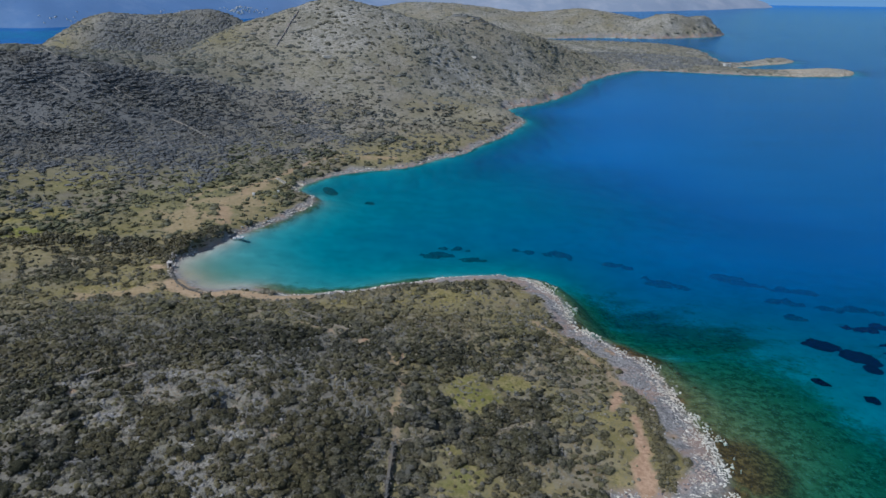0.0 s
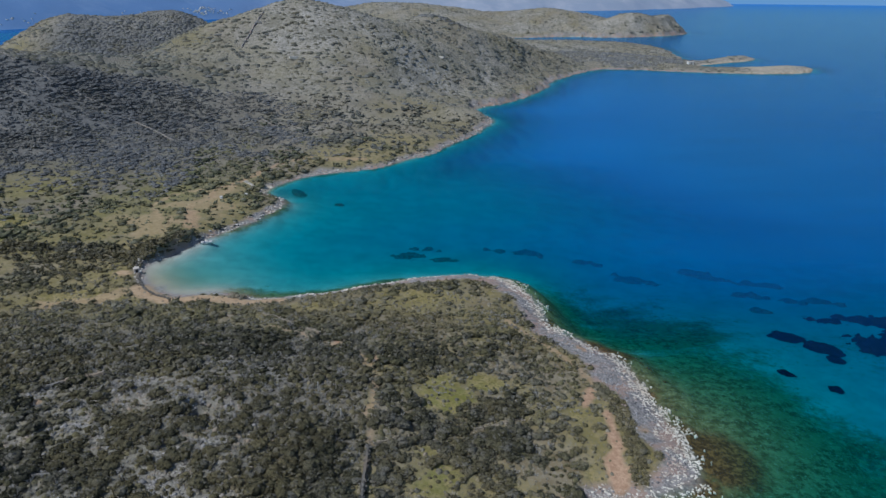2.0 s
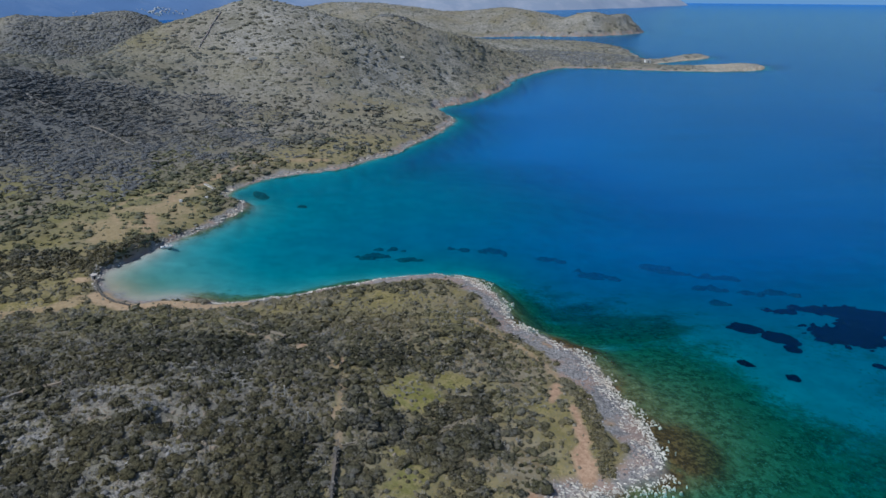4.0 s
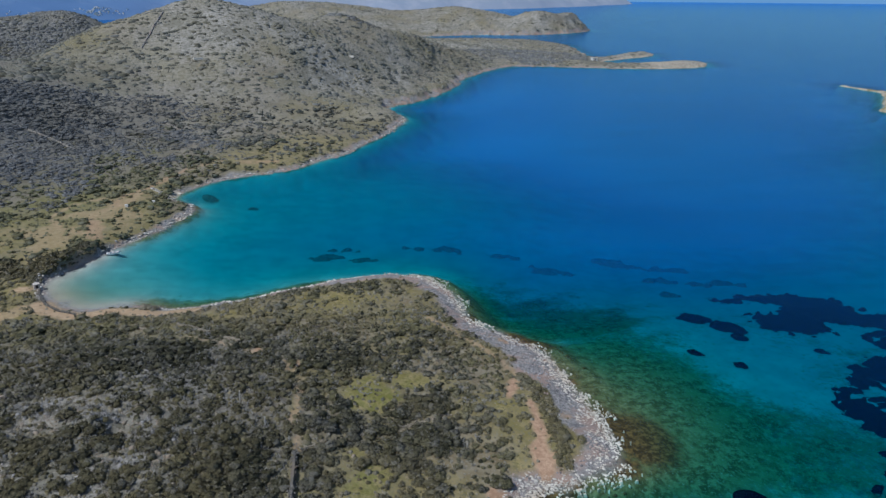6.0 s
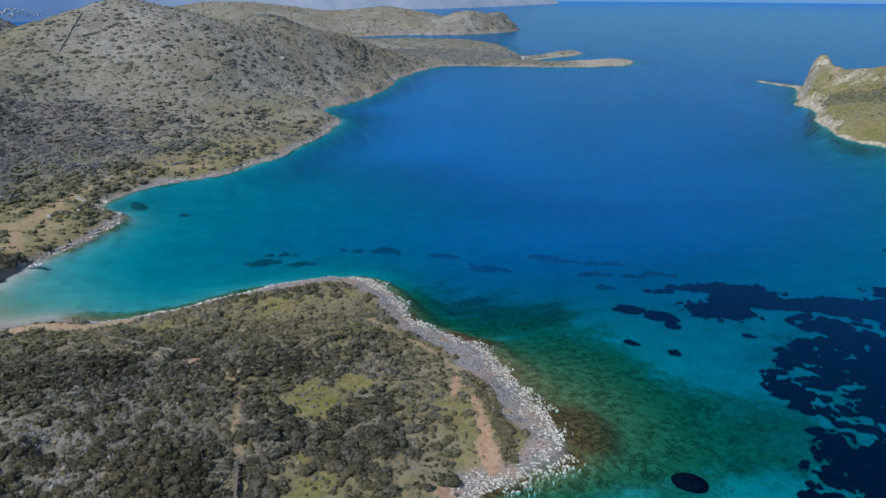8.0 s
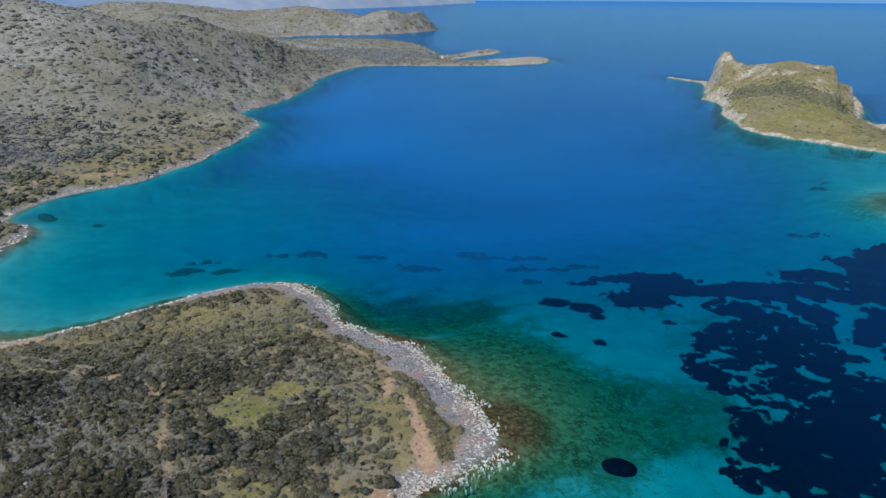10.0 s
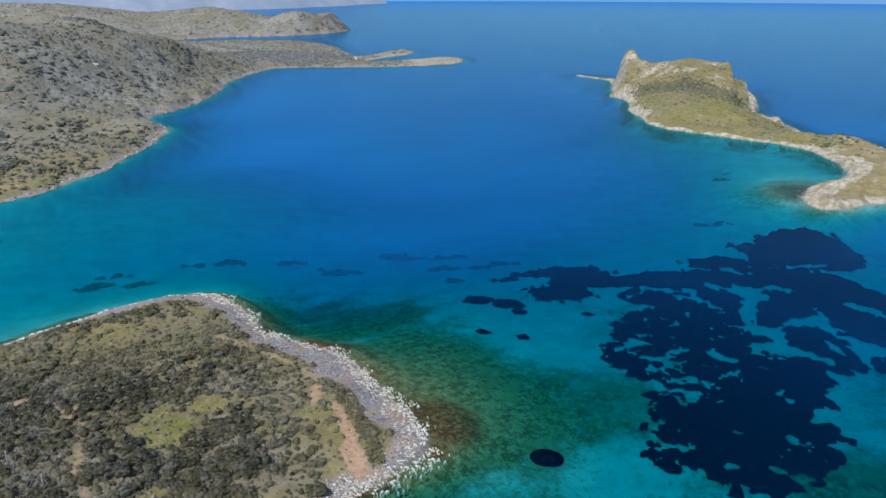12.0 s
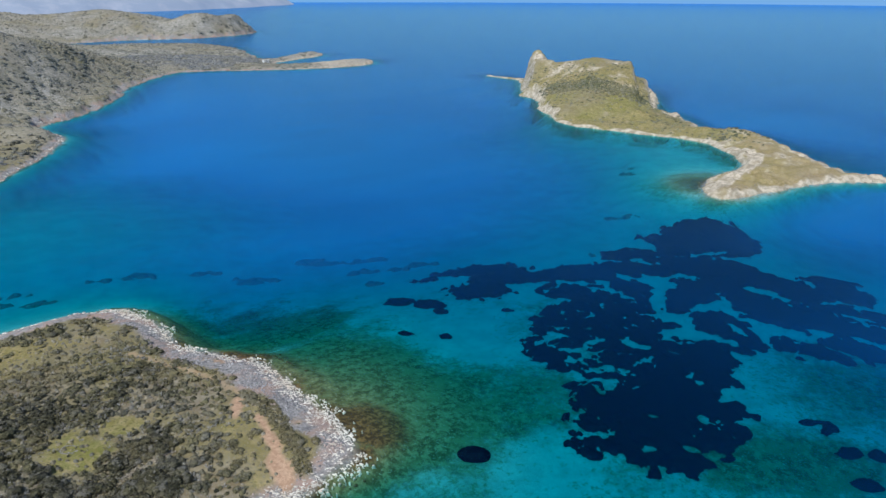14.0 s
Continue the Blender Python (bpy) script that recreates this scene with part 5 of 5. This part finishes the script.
# these rocks get the dark stone, the cliff's shade put into their colour
shaded = bump(spots[:, 0], spots[:, 1], -100, 265, 13, 20, -20) > 0.3
tagged(planted("cliff_rocks", LUMPS, spots[shaded], np.zeros(len(spots)), DARK_STONE, rng), "rocks under the low cliff, its shade in their dark colour", "rocks", kind="stuff")
spots = spots[~shaded]
tagged(planted("shore_rocks", LUMPS, spots, np.zeros(len(spots)), OUTCROP, rng), "grey broken rocks along the bay shore", "rocks", kind="stuff")
x, y = strewn(rng, 300, 460, 155, 260, 1.3)
d = coast_isle(x, y)
sel = (d > -3.5) & (d < 9) & (rng.random(len(x)) < 0.34 - 0.03 * np.abs(d) + 0.6 * fbm(x, y, 10, 2, 3))
x, y, d = x[sel], y[sel], d[sel]
r = 0.22 + 0.55 * rng.random(len(x)) ** 2
tagged(planted("islet_rocks", PEBBLES, np.stack([x, y, np.where(d > 0, isle_height(x, y, d), -0.1), r, r * 0.7], 1), r, TAN_STONE, rng),
       "pale broken rocks along the islet shore", "rocks", kind="stuff")
x, y = strewn(rng, -125, 10, 92, 175, 1.05)
z_, d = ground_z(x, y)
gr, sa, ro, so = cover(x, y, d)
sel = rng.random(len(x)) < 0.45 * so
x, y, z_ = x[sel], y[sel], z_[sel]
r = 0.25 + 0.6 * rng.random(len(x)) ** 2
tagged(planted("outcrop_rocks", PEBBLES, np.stack([x, y, z_ + 0.05, r, r * 1.2], 1), r, OUTCROP, rng),
       "jagged grey limestone outcrops among the scrub", "rocks", kind="stuff")

OCTA_V = np.array([(1, 0, 0), (-1, 0, 0), (0, 1, 0), (0, -1, 0), (0, 0, 0.8), (0, 0, -0.6)], float)
OCTA_F = np.array([(0, 2, 4), (2, 1, 4), (1, 3, 4), (3, 0, 4), (2, 0, 5), (1, 2, 5), (3, 1, 5), (0, 3, 5)])
CHIPS = [(OCTA_V * (0.6 + 0.7 * rng.random((6, 3))), OCTA_F) for _ in range(8)]
x, y = strewn(rng, -125, 10, 92, 175, 0.6)
z_, d = ground_z(x, y)
gr, sa, ro, so = cover(x, y, d)
sel = rng.random(len(x)) < 0.95 * step(0.12, 0.6, so)
x, y, z_ = x[sel], y[sel], z_[sel]
r = 0.12 + 0.3 * rng.random(len(x)) ** 2
tagged(planted("rubble", CHIPS, np.stack([x, y, z_ + 0.03, r, r], 1), r, OUTCROP, rng), "broken grey limestone rubble between bushes", "rubble", kind="stuff")


# ---- things ----
def plain(name, color, rough=0.6, grain=6.0, metal=0.0):
    n = Nodes(name)
    c = n.mix(n.ramp(n.noise(grain, 4, 0.65), 0.3, 0.7), tuple(v * 0.82 for v in color), color)
    return n.surface(c, rough, n.bumped(n.noise(grain * 3, 3), 0.2, 0.02), metal)


WHITE = plain("white_paint", (0.84, 0.84, 0.83), 0.4)
PLASTER = plain("weathered_plaster", (0.72, 0.66, 0.6), 0.85)
TIMBER = plain("bleached_timber", (0.55, 0.52, 0.47), 0.8)
DARK = plain("dark_plastic", (0.03, 0.03, 0.035), 0.4)
BLUE = plain("blue_canvas", (0.06, 0.16, 0.3), 0.7)
GLASS = Nodes("tinted_glass").surface((0.1, 0.14, 0.16), 0.08, specular=0.6)


def part(name, bm, material, parent, label=""):
    """Links a bmesh as one mesh under its thing."""
    me = bpy.data.meshes.new(name)
    bm.to_mesh(me)
    bm.free()
    me.materials.append(material)
    ob = new(name, me)
    ob.parent = parent
    return tagged(ob, label) if label else ob


def block(size, at, turn=0.0, bevel=0.03, taper=1.0):
    bm = bmesh.new()
    bmesh.ops.create_cube(bm, size=1.0)
    for v in bm.verts:
        k = taper if v.co.z > 0 else 1.0
        v.co = Vector((v.co.x * size[0] * k, v.co.y * size[1] * k, v.co.z * size[2]))
    if bevel:
        bmesh.ops.bevel(bm, geom=bm.edges[:], offset=bevel, segments=2, affect="EDGES", profile=0.6)
    bmesh.ops.transform(bm, matrix=Matrix.Translation(at) @ Matrix.Rotation(radians(turn), 4, "Z"), verts=bm.verts)
    return bm


def rod(a, b, radius, sides=8):
    a, b = Vector(a), Vector(b)
    bm = bmesh.new()
    bmesh.ops.create_cone(bm, cap_ends=True, segments=sides, radius1=radius, radius2=radius, depth=(b - a).length)
    bmesh.ops.transform(bm, matrix=Matrix.Translation((a + b) / 2) @ (b - a).to_track_quat("Z", "Y").to_matrix().to_4x4(), verts=bm.verts)
    return bm


def motor_boat(at, turn):
    boat = new("motor_boat")
    boat.matrix_world = pose(*at, 0, 0, turn) @ Matrix.Diagonal((1.1, 1.15, 1.1, 1))
    stations = [(-2.2, 0.82, 0.55, 0.0), (-1.2, 0.9, 0.58, -0.02), (0.2, 0.92, 0.64, 0.0), (1.2, 0.75, 0.74, 0.1), (1.9, 0.42, 0.84, 0.3), (2.35, 0.05, 0.92, 0.6)]
    bm = bmesh.new()
    rings = []
    for x, w, top, keel in stations:
        rings.append([bm.verts.new((x, y, z)) for y, z in ((-w, top), (-w * 0.88, 0.15 + keel * 0.5), (0, -0.22 + keel), (w * 0.88, 0.15 + keel * 0.5), (w, top),
                                                            (w * 0.86, top), (w * 0.7, 0.2 + keel * 0.7), (-w * 0.7, 0.2 + keel * 0.7), (-w * 0.86, top))])
    for r0, r1 in zip(rings, rings[1:]):
        for i in range(9):
            bm.faces.new((r0[i], r0[(i + 1) % 9], r1[(i + 1) % 9], r1[i]))
    bm.faces.new(rings[0]), bm.faces.new(rings[-1][::-1])
    bmesh.ops.recalc_face_normals(bm, faces=bm.faces)
    part("hull", bm, WHITE, boat)
    part("foredeck", block((1.5, 1.4, 0.08), (1.1, 0, 0.74), bevel=0.02), WHITE, boat)
    part("windshield", block((0.06, 1.3, 0.4), (0.65, 0, 0.95), bevel=0.01), GLASS, boat, "tinted windshield")
    part("stern_deck", block((0.8, 1.55, 0.08), (-1.75, 0, 0.6), bevel=0.02), WHITE, boat)
    part("console", block((0.5, 0.7, 0.6), (0.3, 0, 0.55)), WHITE, boat)
    part("seat", block((0.4, 1.2, 0.35), (-0.7, 0, 0.42)), BLUE, boat, "blue padded bench seat")
    motor = part("outboard_motor", block((0.4, 0.34, 0.5), (-2.4, 0, 0.75), taper=0.8), DARK, boat, "dark outboard motor")
    part("shaft", rod((-2.45, 0, 0.6), (-2.45, 0, -0.3), 0.07), DARK, motor)
    return tagged(boat, "small white open motor boat moored beside the rocky shore", "boat")


motor_boat((-86.0, 278.0, 0.0), 12)


def rubble_wall(points, width, height, gap, material, label, stone=0.3, name="drystone_wall"):
    """A dry-stone wall along points on the ground: a packed core with loose stones over it."""
    wall = new(name)
    wall.matrix_world = pose(points[0][0], points[0][1], 0)
    run = []
    for (ax, ay), (bx, by) in zip(points, points[1:]):
        n = max(int(math.hypot(bx - ax, by - ay) / 1.5), 1)
        run += [(ax + (bx - ax) * i / n, ay + (by - ay) * i / n) for i in range(n)]
    run.append(points[-1])
    run = np.array(run) + fbm(np.arange(len(run)) * 1.7, np.arange(len(run)) * 0.0 + points[0][0], 6, 2, 1)[:, None] * 0.25
    rz, _ = ground_z(run[:, 0], run[:, 1])
    bm = bmesh.new()
    rows_ = []
    for i, (x, y) in enumerate(run):
        t = run[min(i + 1, len(run) - 1)] - run[max(i - 1, 0)]
        t = t / (np.hypot(*t) + 1e-6)
        h = height * (0.75 + 0.35 * rng.random())
        rows_.append([bm.verts.new((x - points[0][0] - t[1] * o, y - points[0][1] + t[0] * o, rz[i] + k))
                      for o, k in ((-width / 2, -0.4), (-width * 0.36, h), (width * 0.36, h), (width / 2, -0.4))])
    for r0, r1 in zip(rows_, rows_[1:]):
        for i in range(3):
            bm.faces.new((r0[i], r1[i], r1[i + 1], r0[i + 1]))
    bm.faces.new(rows_[0][::-1]), bm.faces.new(rows_[-1])
    bmesh.ops.recalc_face_normals(bm, faces=bm.faces)
    part("core", bm, material, wall)
    length = float(np.sum(np.hypot(*np.diff(run, axis=0).T)))
    n = int(length / gap)
    k = rng.integers(len(run), size=n)
    x = run[k, 0] + rng.normal(size=n) * width * 0.32 + (rng.random(n) - 0.5) * 1.4 * 0.5
    y = run[k, 1] + rng.normal(size=n) * width * 0.32 + (rng.random(n) - 0.5) * 1.4
    r = stone * (0.6 + 0.7 * rng.random(n))
    spots = np.stack([x - points[0][0], y - points[0][1], rz[k] + height * rng.random(n) * 0.9 + 0.1, r, r], 1)
    ob = planted("stones", PEBBLES, spots, r, material, rng)
    ob.parent = wall
    tagged(ob, kind="stuff")
    return tagged(wall, label, "stone wall", "dry-stone walls")


rubble_wall([(-10.4, 126.5), (-10.8, 117), (-11, 108)], 0.7, 1.4, 0.09, DARK_STONE, "dark weathered dry-stone wall standing in scrub")
for pts in ([(-9.5, 128.5), (-3.5, 130.8)], [(-2.2, 131.2), (2.4, 133), (5, 133.6)], [(7.5, 134.4), (11, 135.2)], [(13.5, 135.9), (18.4, 137.2)], [(20.5, 138), (25, 140)]):
    rubble_wall(pts, 0.42, 0.42, 0.13, TAN_STONE, "collapsed low dry-stone wall across grass", 0.24)
for pts in ([(-47.2, 199), (-42.6, 196.4), (-37, 190.4)], [(-33.7, 187.5), (-30.3, 184), (-27.6, 181.4)], [(-59.4, 200.4), (-52, 194.1)], [(-62.2, 176.4), (-56.5, 170.9)]):
    rubble_wall(pts, 0.6, 0.7, 0.16, TAN_STONE, "tumbled tan dry-stone wall showing through scrub", 0.26)
rubble_wall([(-78, 113), (-68, 114.6), (-57.5, 115.6)], 0.6, 0.6, 0.1, OUTCROP, "low broken grey dry-stone wall between dark shrubs", 0.28)
rubble_wall([(-88.5, 148.6), (-82, 153), (-77, 155)], 0.8, 0.9, 0.1, OUTCROP, "ruined grey dry-stone wall among limestone outcrops")
for pts in FIELD_WALLS:
    rubble_wall(pts, 0.6, 0.8, 0.3, WALL_STONE, "pale dry-stone field wall on the scrub slope", 0.5, "field_wall")
rubble_wall([(-142.5, 622), (-138, 655), (-134, 682)], 0.8, 1.0, 0.5, GREY_STONE, "long dark dry-stone wall climbing the hill", 0.5, "field_wall")
rubble_wall([(-101.8, 243), (-98.5, 236), (-94, 229.5), (-88.5, 223.5), (-82, 218.5)], 0.5, 0.5, 0.12, DARK_STONE, "low dark retaining wall edging the sandy beach", 0.25, "beach_wall")
ring = [(5.9 + 1.7 * math.cos(a), 150 + 1.7 * math.sin(a)) for a in np.linspace(0.4, 5.6, 9)]
rubble_wall(ring, 0.3, 0.1, 0.3, OUTCROP, "small broken ring of grey stones in grass", 0.16, "stone_ring")


def ruin(at, turn, size, label):
    """Low broken walls of a roofless hut."""
    z0 = float(ground_z(np.array([at[0]]), np.array([at[1]]))[0][0])
    hut = new("ruined_hut")
    hut.matrix_world = pose(at[0], at[1], z0, 0, 0, turn)
    w, d, h = size
    part("wall", block((w, 0.5, h), (0, -d / 2, h / 2 - 0.3), bevel=0.1), PALE_STONE, hut)
    part("wall", block((w * 0.7, 0.5, h * 0.7), (-w * 0.15, d / 2, h * 0.35 - 0.3), bevel=0.1), PALE_STONE, hut)
    part("wall", block((0.5, d, h * 0.8), (-w / 2, 0, h * 0.4 - 0.3), bevel=0.1), PALE_STONE, hut)
    return tagged(hut, label, "ruin")


ruin((-97.5, 608), 15, (7, 4, 2.0), "roofless pale stone ruin on the hillside")
ruin((29, 687), -20, (5, 4, 2.0), "small pale stone ruin above the shore")


def small_house(at, turn, size, label, group, name="house"):
    house = new(name)
    house.matrix_world = pose(*at, 0, 0, turn)
    w, d, h = size
    part("wall", block((w, d, h + 6), (0, 0, h / 2 - 3), bevel=0.05), WHITE, house)
    bm = block((w * 1.06, d * 1.06, 0.35), (0, 0, h + 0.15), bevel=0.05)
    part("roof", bm, PLASTER, house)
    part("door", block((1.0, 0.08, 2.1), (-w * 0.2, -d / 2 - 0.03, 1.05), bevel=0.01), DARK, house)
    for s in (0.12, 0.34):
        part("window", block((1.0, 0.08, 1.1), (w * s, -d / 2 - 0.03, h * 0.55), bevel=0.01), DARK, house)
    return tagged(house, label, "house", group)


def shed(at, turn, size, wall, label):
    z0 = float(ground_z(np.array([at[0]]), np.array([at[1]]))[0][0])
    hut = new("shed")
    hut.matrix_world = pose(at[0], at[1], max(z0, 0.2), 0, 0, turn)
    w, d, h = size
    part("wall", block((w, d, h + 0.6), (0, 0, h / 2 - 0.3), bevel=0.04), wall, hut)
    part("roof", block((w + 0.3, d + 0.3, 0.16), (0, 0, h + 0.08), bevel=0.03), PLASTER, hut)
    part("door", block((0.8, 0.06, h * 0.8), (0, -d / 2 - 0.02, h * 0.42), bevel=0.01), DARK, hut)
    return tagged(hut, label, "shed")


shed((-102.6, 244.8), 30, (1.8, 1.5, 1.6), PLASTER, "small plastered pump shed behind the beach wall")
shed((371.5, 947), 10, (8, 5, 4), WHITE, "small white house on the low spit")


def water_tank(at, label):
    z0 = float(ground_z(np.array([at[0]]), np.array([at[1]]))[0][0])
    tank = new("water_tank")
    tank.matrix_world = pose(at[0], at[1], z0)
    part("body", block((1.3, 1.1, 1.2), (0, 0, 0.6), bevel=0.12), WHITE, tank)
    part("lid", block((0.5, 0.5, 0.12), (0, 0, 1.25), bevel=0.04), PLASTER, tank)
    return tagged(tank, label, "tank", "tanks by the cove")


water_tank((-92, 328.3), "white square water tank in open grass")
water_tank((-82.3, 337.7), "white square water tank near the rocks")


def gangway(a, b):
    (ax, ay), (bx, by) = a, b
    za, zb = (float(v) for v in ground_z(np.array([ax, bx]), np.array([ay, by]))[0])
    thing = new("gangway")
    thing.matrix_world = Matrix.Translation((ax, ay, za))
    u = Vector((bx - ax, by - ay, zb - za))
    side = Vector((-u.y, u.x, 0)).normalized() * 0.7
    for s in (-1, 1):
        part("beam", rod(side * s + Vector((0, 0, 0.35)), u + side * s + Vector((0, 0, 0.35)), 0.14), WHITE, thing)
    turn = math.degrees(math.atan2(u.y, u.x))
    for i in range(12):
        p = u * ((i + 0.5) / 12)
        part("plank", block((0.5, 1.5, 0.06), p + Vector((0, 0, 0.5)), turn, bevel=0.01), TIMBER, thing)
    return tagged(thing, "whitewashed timber gangway lying on the cove bank", "gangway")


gangway((-89, 365), (-83, 358))

for px, py in ((-17, 135.5), (-23.2, 145.2)):
    z0 = float(ground_z(np.array([px]), np.array([py]))[0][0])
    post = new("fence_post")
    post.matrix_world = Matrix.Translation((px, py, z0))
    part("shaft", rod((0, 0, -0.3), (0.05, 0, 2.6), 0.16), TIMBER, post)
    part("brace", rod((0.9, 0, -0.1), (0.05, 0, 1.7), 0.09), TIMBER, post)
    tagged(post, "bleached leaning timber post among shrubs", "post", "timber posts")

# ---- far mountains and village ----
FAR = smooth_ring([(-3600, 1500), (-1900, 1600), (-1085, 1795), (-960, 1880), (-560, 2500), (-100, 2950), (663, 3150), (1062, 3340), (1435, 3640),
                   (1790, 4110), (1600, 4700), (0, 4860), (-3600, 4500)], 3)
# haze painted into the slopes: blue tint, stronger to the left, plus faint glow
n = Nodes("haze_tinted_slope")
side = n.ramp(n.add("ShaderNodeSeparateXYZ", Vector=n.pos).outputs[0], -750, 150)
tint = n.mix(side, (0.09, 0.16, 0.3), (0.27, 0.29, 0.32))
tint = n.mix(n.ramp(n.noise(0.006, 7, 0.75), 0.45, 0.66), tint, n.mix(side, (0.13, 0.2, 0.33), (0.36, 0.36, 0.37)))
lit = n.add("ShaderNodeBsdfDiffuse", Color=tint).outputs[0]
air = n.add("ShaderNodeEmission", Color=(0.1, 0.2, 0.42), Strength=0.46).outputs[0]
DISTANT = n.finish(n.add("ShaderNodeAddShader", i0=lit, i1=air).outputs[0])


def far_height(x, y, d):
    d = np.maximum(d, 0)
    return 14 * (1 - np.exp(-d / 15)) + 0.34 * np.minimum(d, 700) * (1 + 0.35 * fbm(x, y, 420, 4, 3)) + np.abs(fbm(x, y, 160, 4, 5)) * np.minimum(d * 0.16, 60)


fx, fy = np.arange(-3600, 1900, 26.0), np.arange(1480, 4800, 26.0)
ax_, ay_ = np.meshgrid(fx, fy)
fd = inside_by(FAR, ax_, ay_) + fbm(ax_, ay_, 160, 3, 2) * 25
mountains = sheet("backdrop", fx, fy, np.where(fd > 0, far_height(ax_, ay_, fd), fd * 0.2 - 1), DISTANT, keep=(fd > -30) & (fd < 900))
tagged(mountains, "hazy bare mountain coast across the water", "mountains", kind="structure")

first = None
for i in range(88):
    lo, hi = ((-16.8, -14.6), (-17.6, -13.6), (-16, -14), (-16.2, -15), (-21, -18), (-17, -13), (-29, -26))[i % 7]
    while True:
        b, far = radians(rng.uniform(lo, hi)), rng.uniform(1850, 2900)
        x, y = far * math.sin(b), far * math.cos(b)
        d = float((inside_by(FAR, np.array([x]), np.array([y])) + fbm(np.array([x]), np.array([y]), 160, 3, 2) * 25)[0])
        if 12 < d < 46:
            break
    z0 = float(far_height(np.array([x]), np.array([y]), np.array([d]))[0]) - 1.5
    s = rng.uniform(0.45, 0.8)
    if first is None:
        first = small_house((x, y, z0), 30, (7, 5.5, 4.2), "white flat-roofed house in the distant shore village", "houses of the far village")
    else:
        copy_thing(first, pose(x, y, z0, 0, 0, rng.uniform(0, 90)) @ Matrix.Diagonal((s, s, s, 1)))

# added glowing strip that stands in for pale air over the sea's horizon
haze = Nodes("horizon_haze_glow")
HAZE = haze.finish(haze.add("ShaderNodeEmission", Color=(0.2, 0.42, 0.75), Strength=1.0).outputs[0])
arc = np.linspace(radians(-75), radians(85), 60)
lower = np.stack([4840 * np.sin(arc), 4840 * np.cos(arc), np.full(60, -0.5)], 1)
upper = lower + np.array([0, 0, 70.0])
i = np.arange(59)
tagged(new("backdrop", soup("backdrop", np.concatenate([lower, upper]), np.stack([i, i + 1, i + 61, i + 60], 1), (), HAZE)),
       "glowing pale blue strip in place of haze above the sea horizon", "haze", kind="structure")
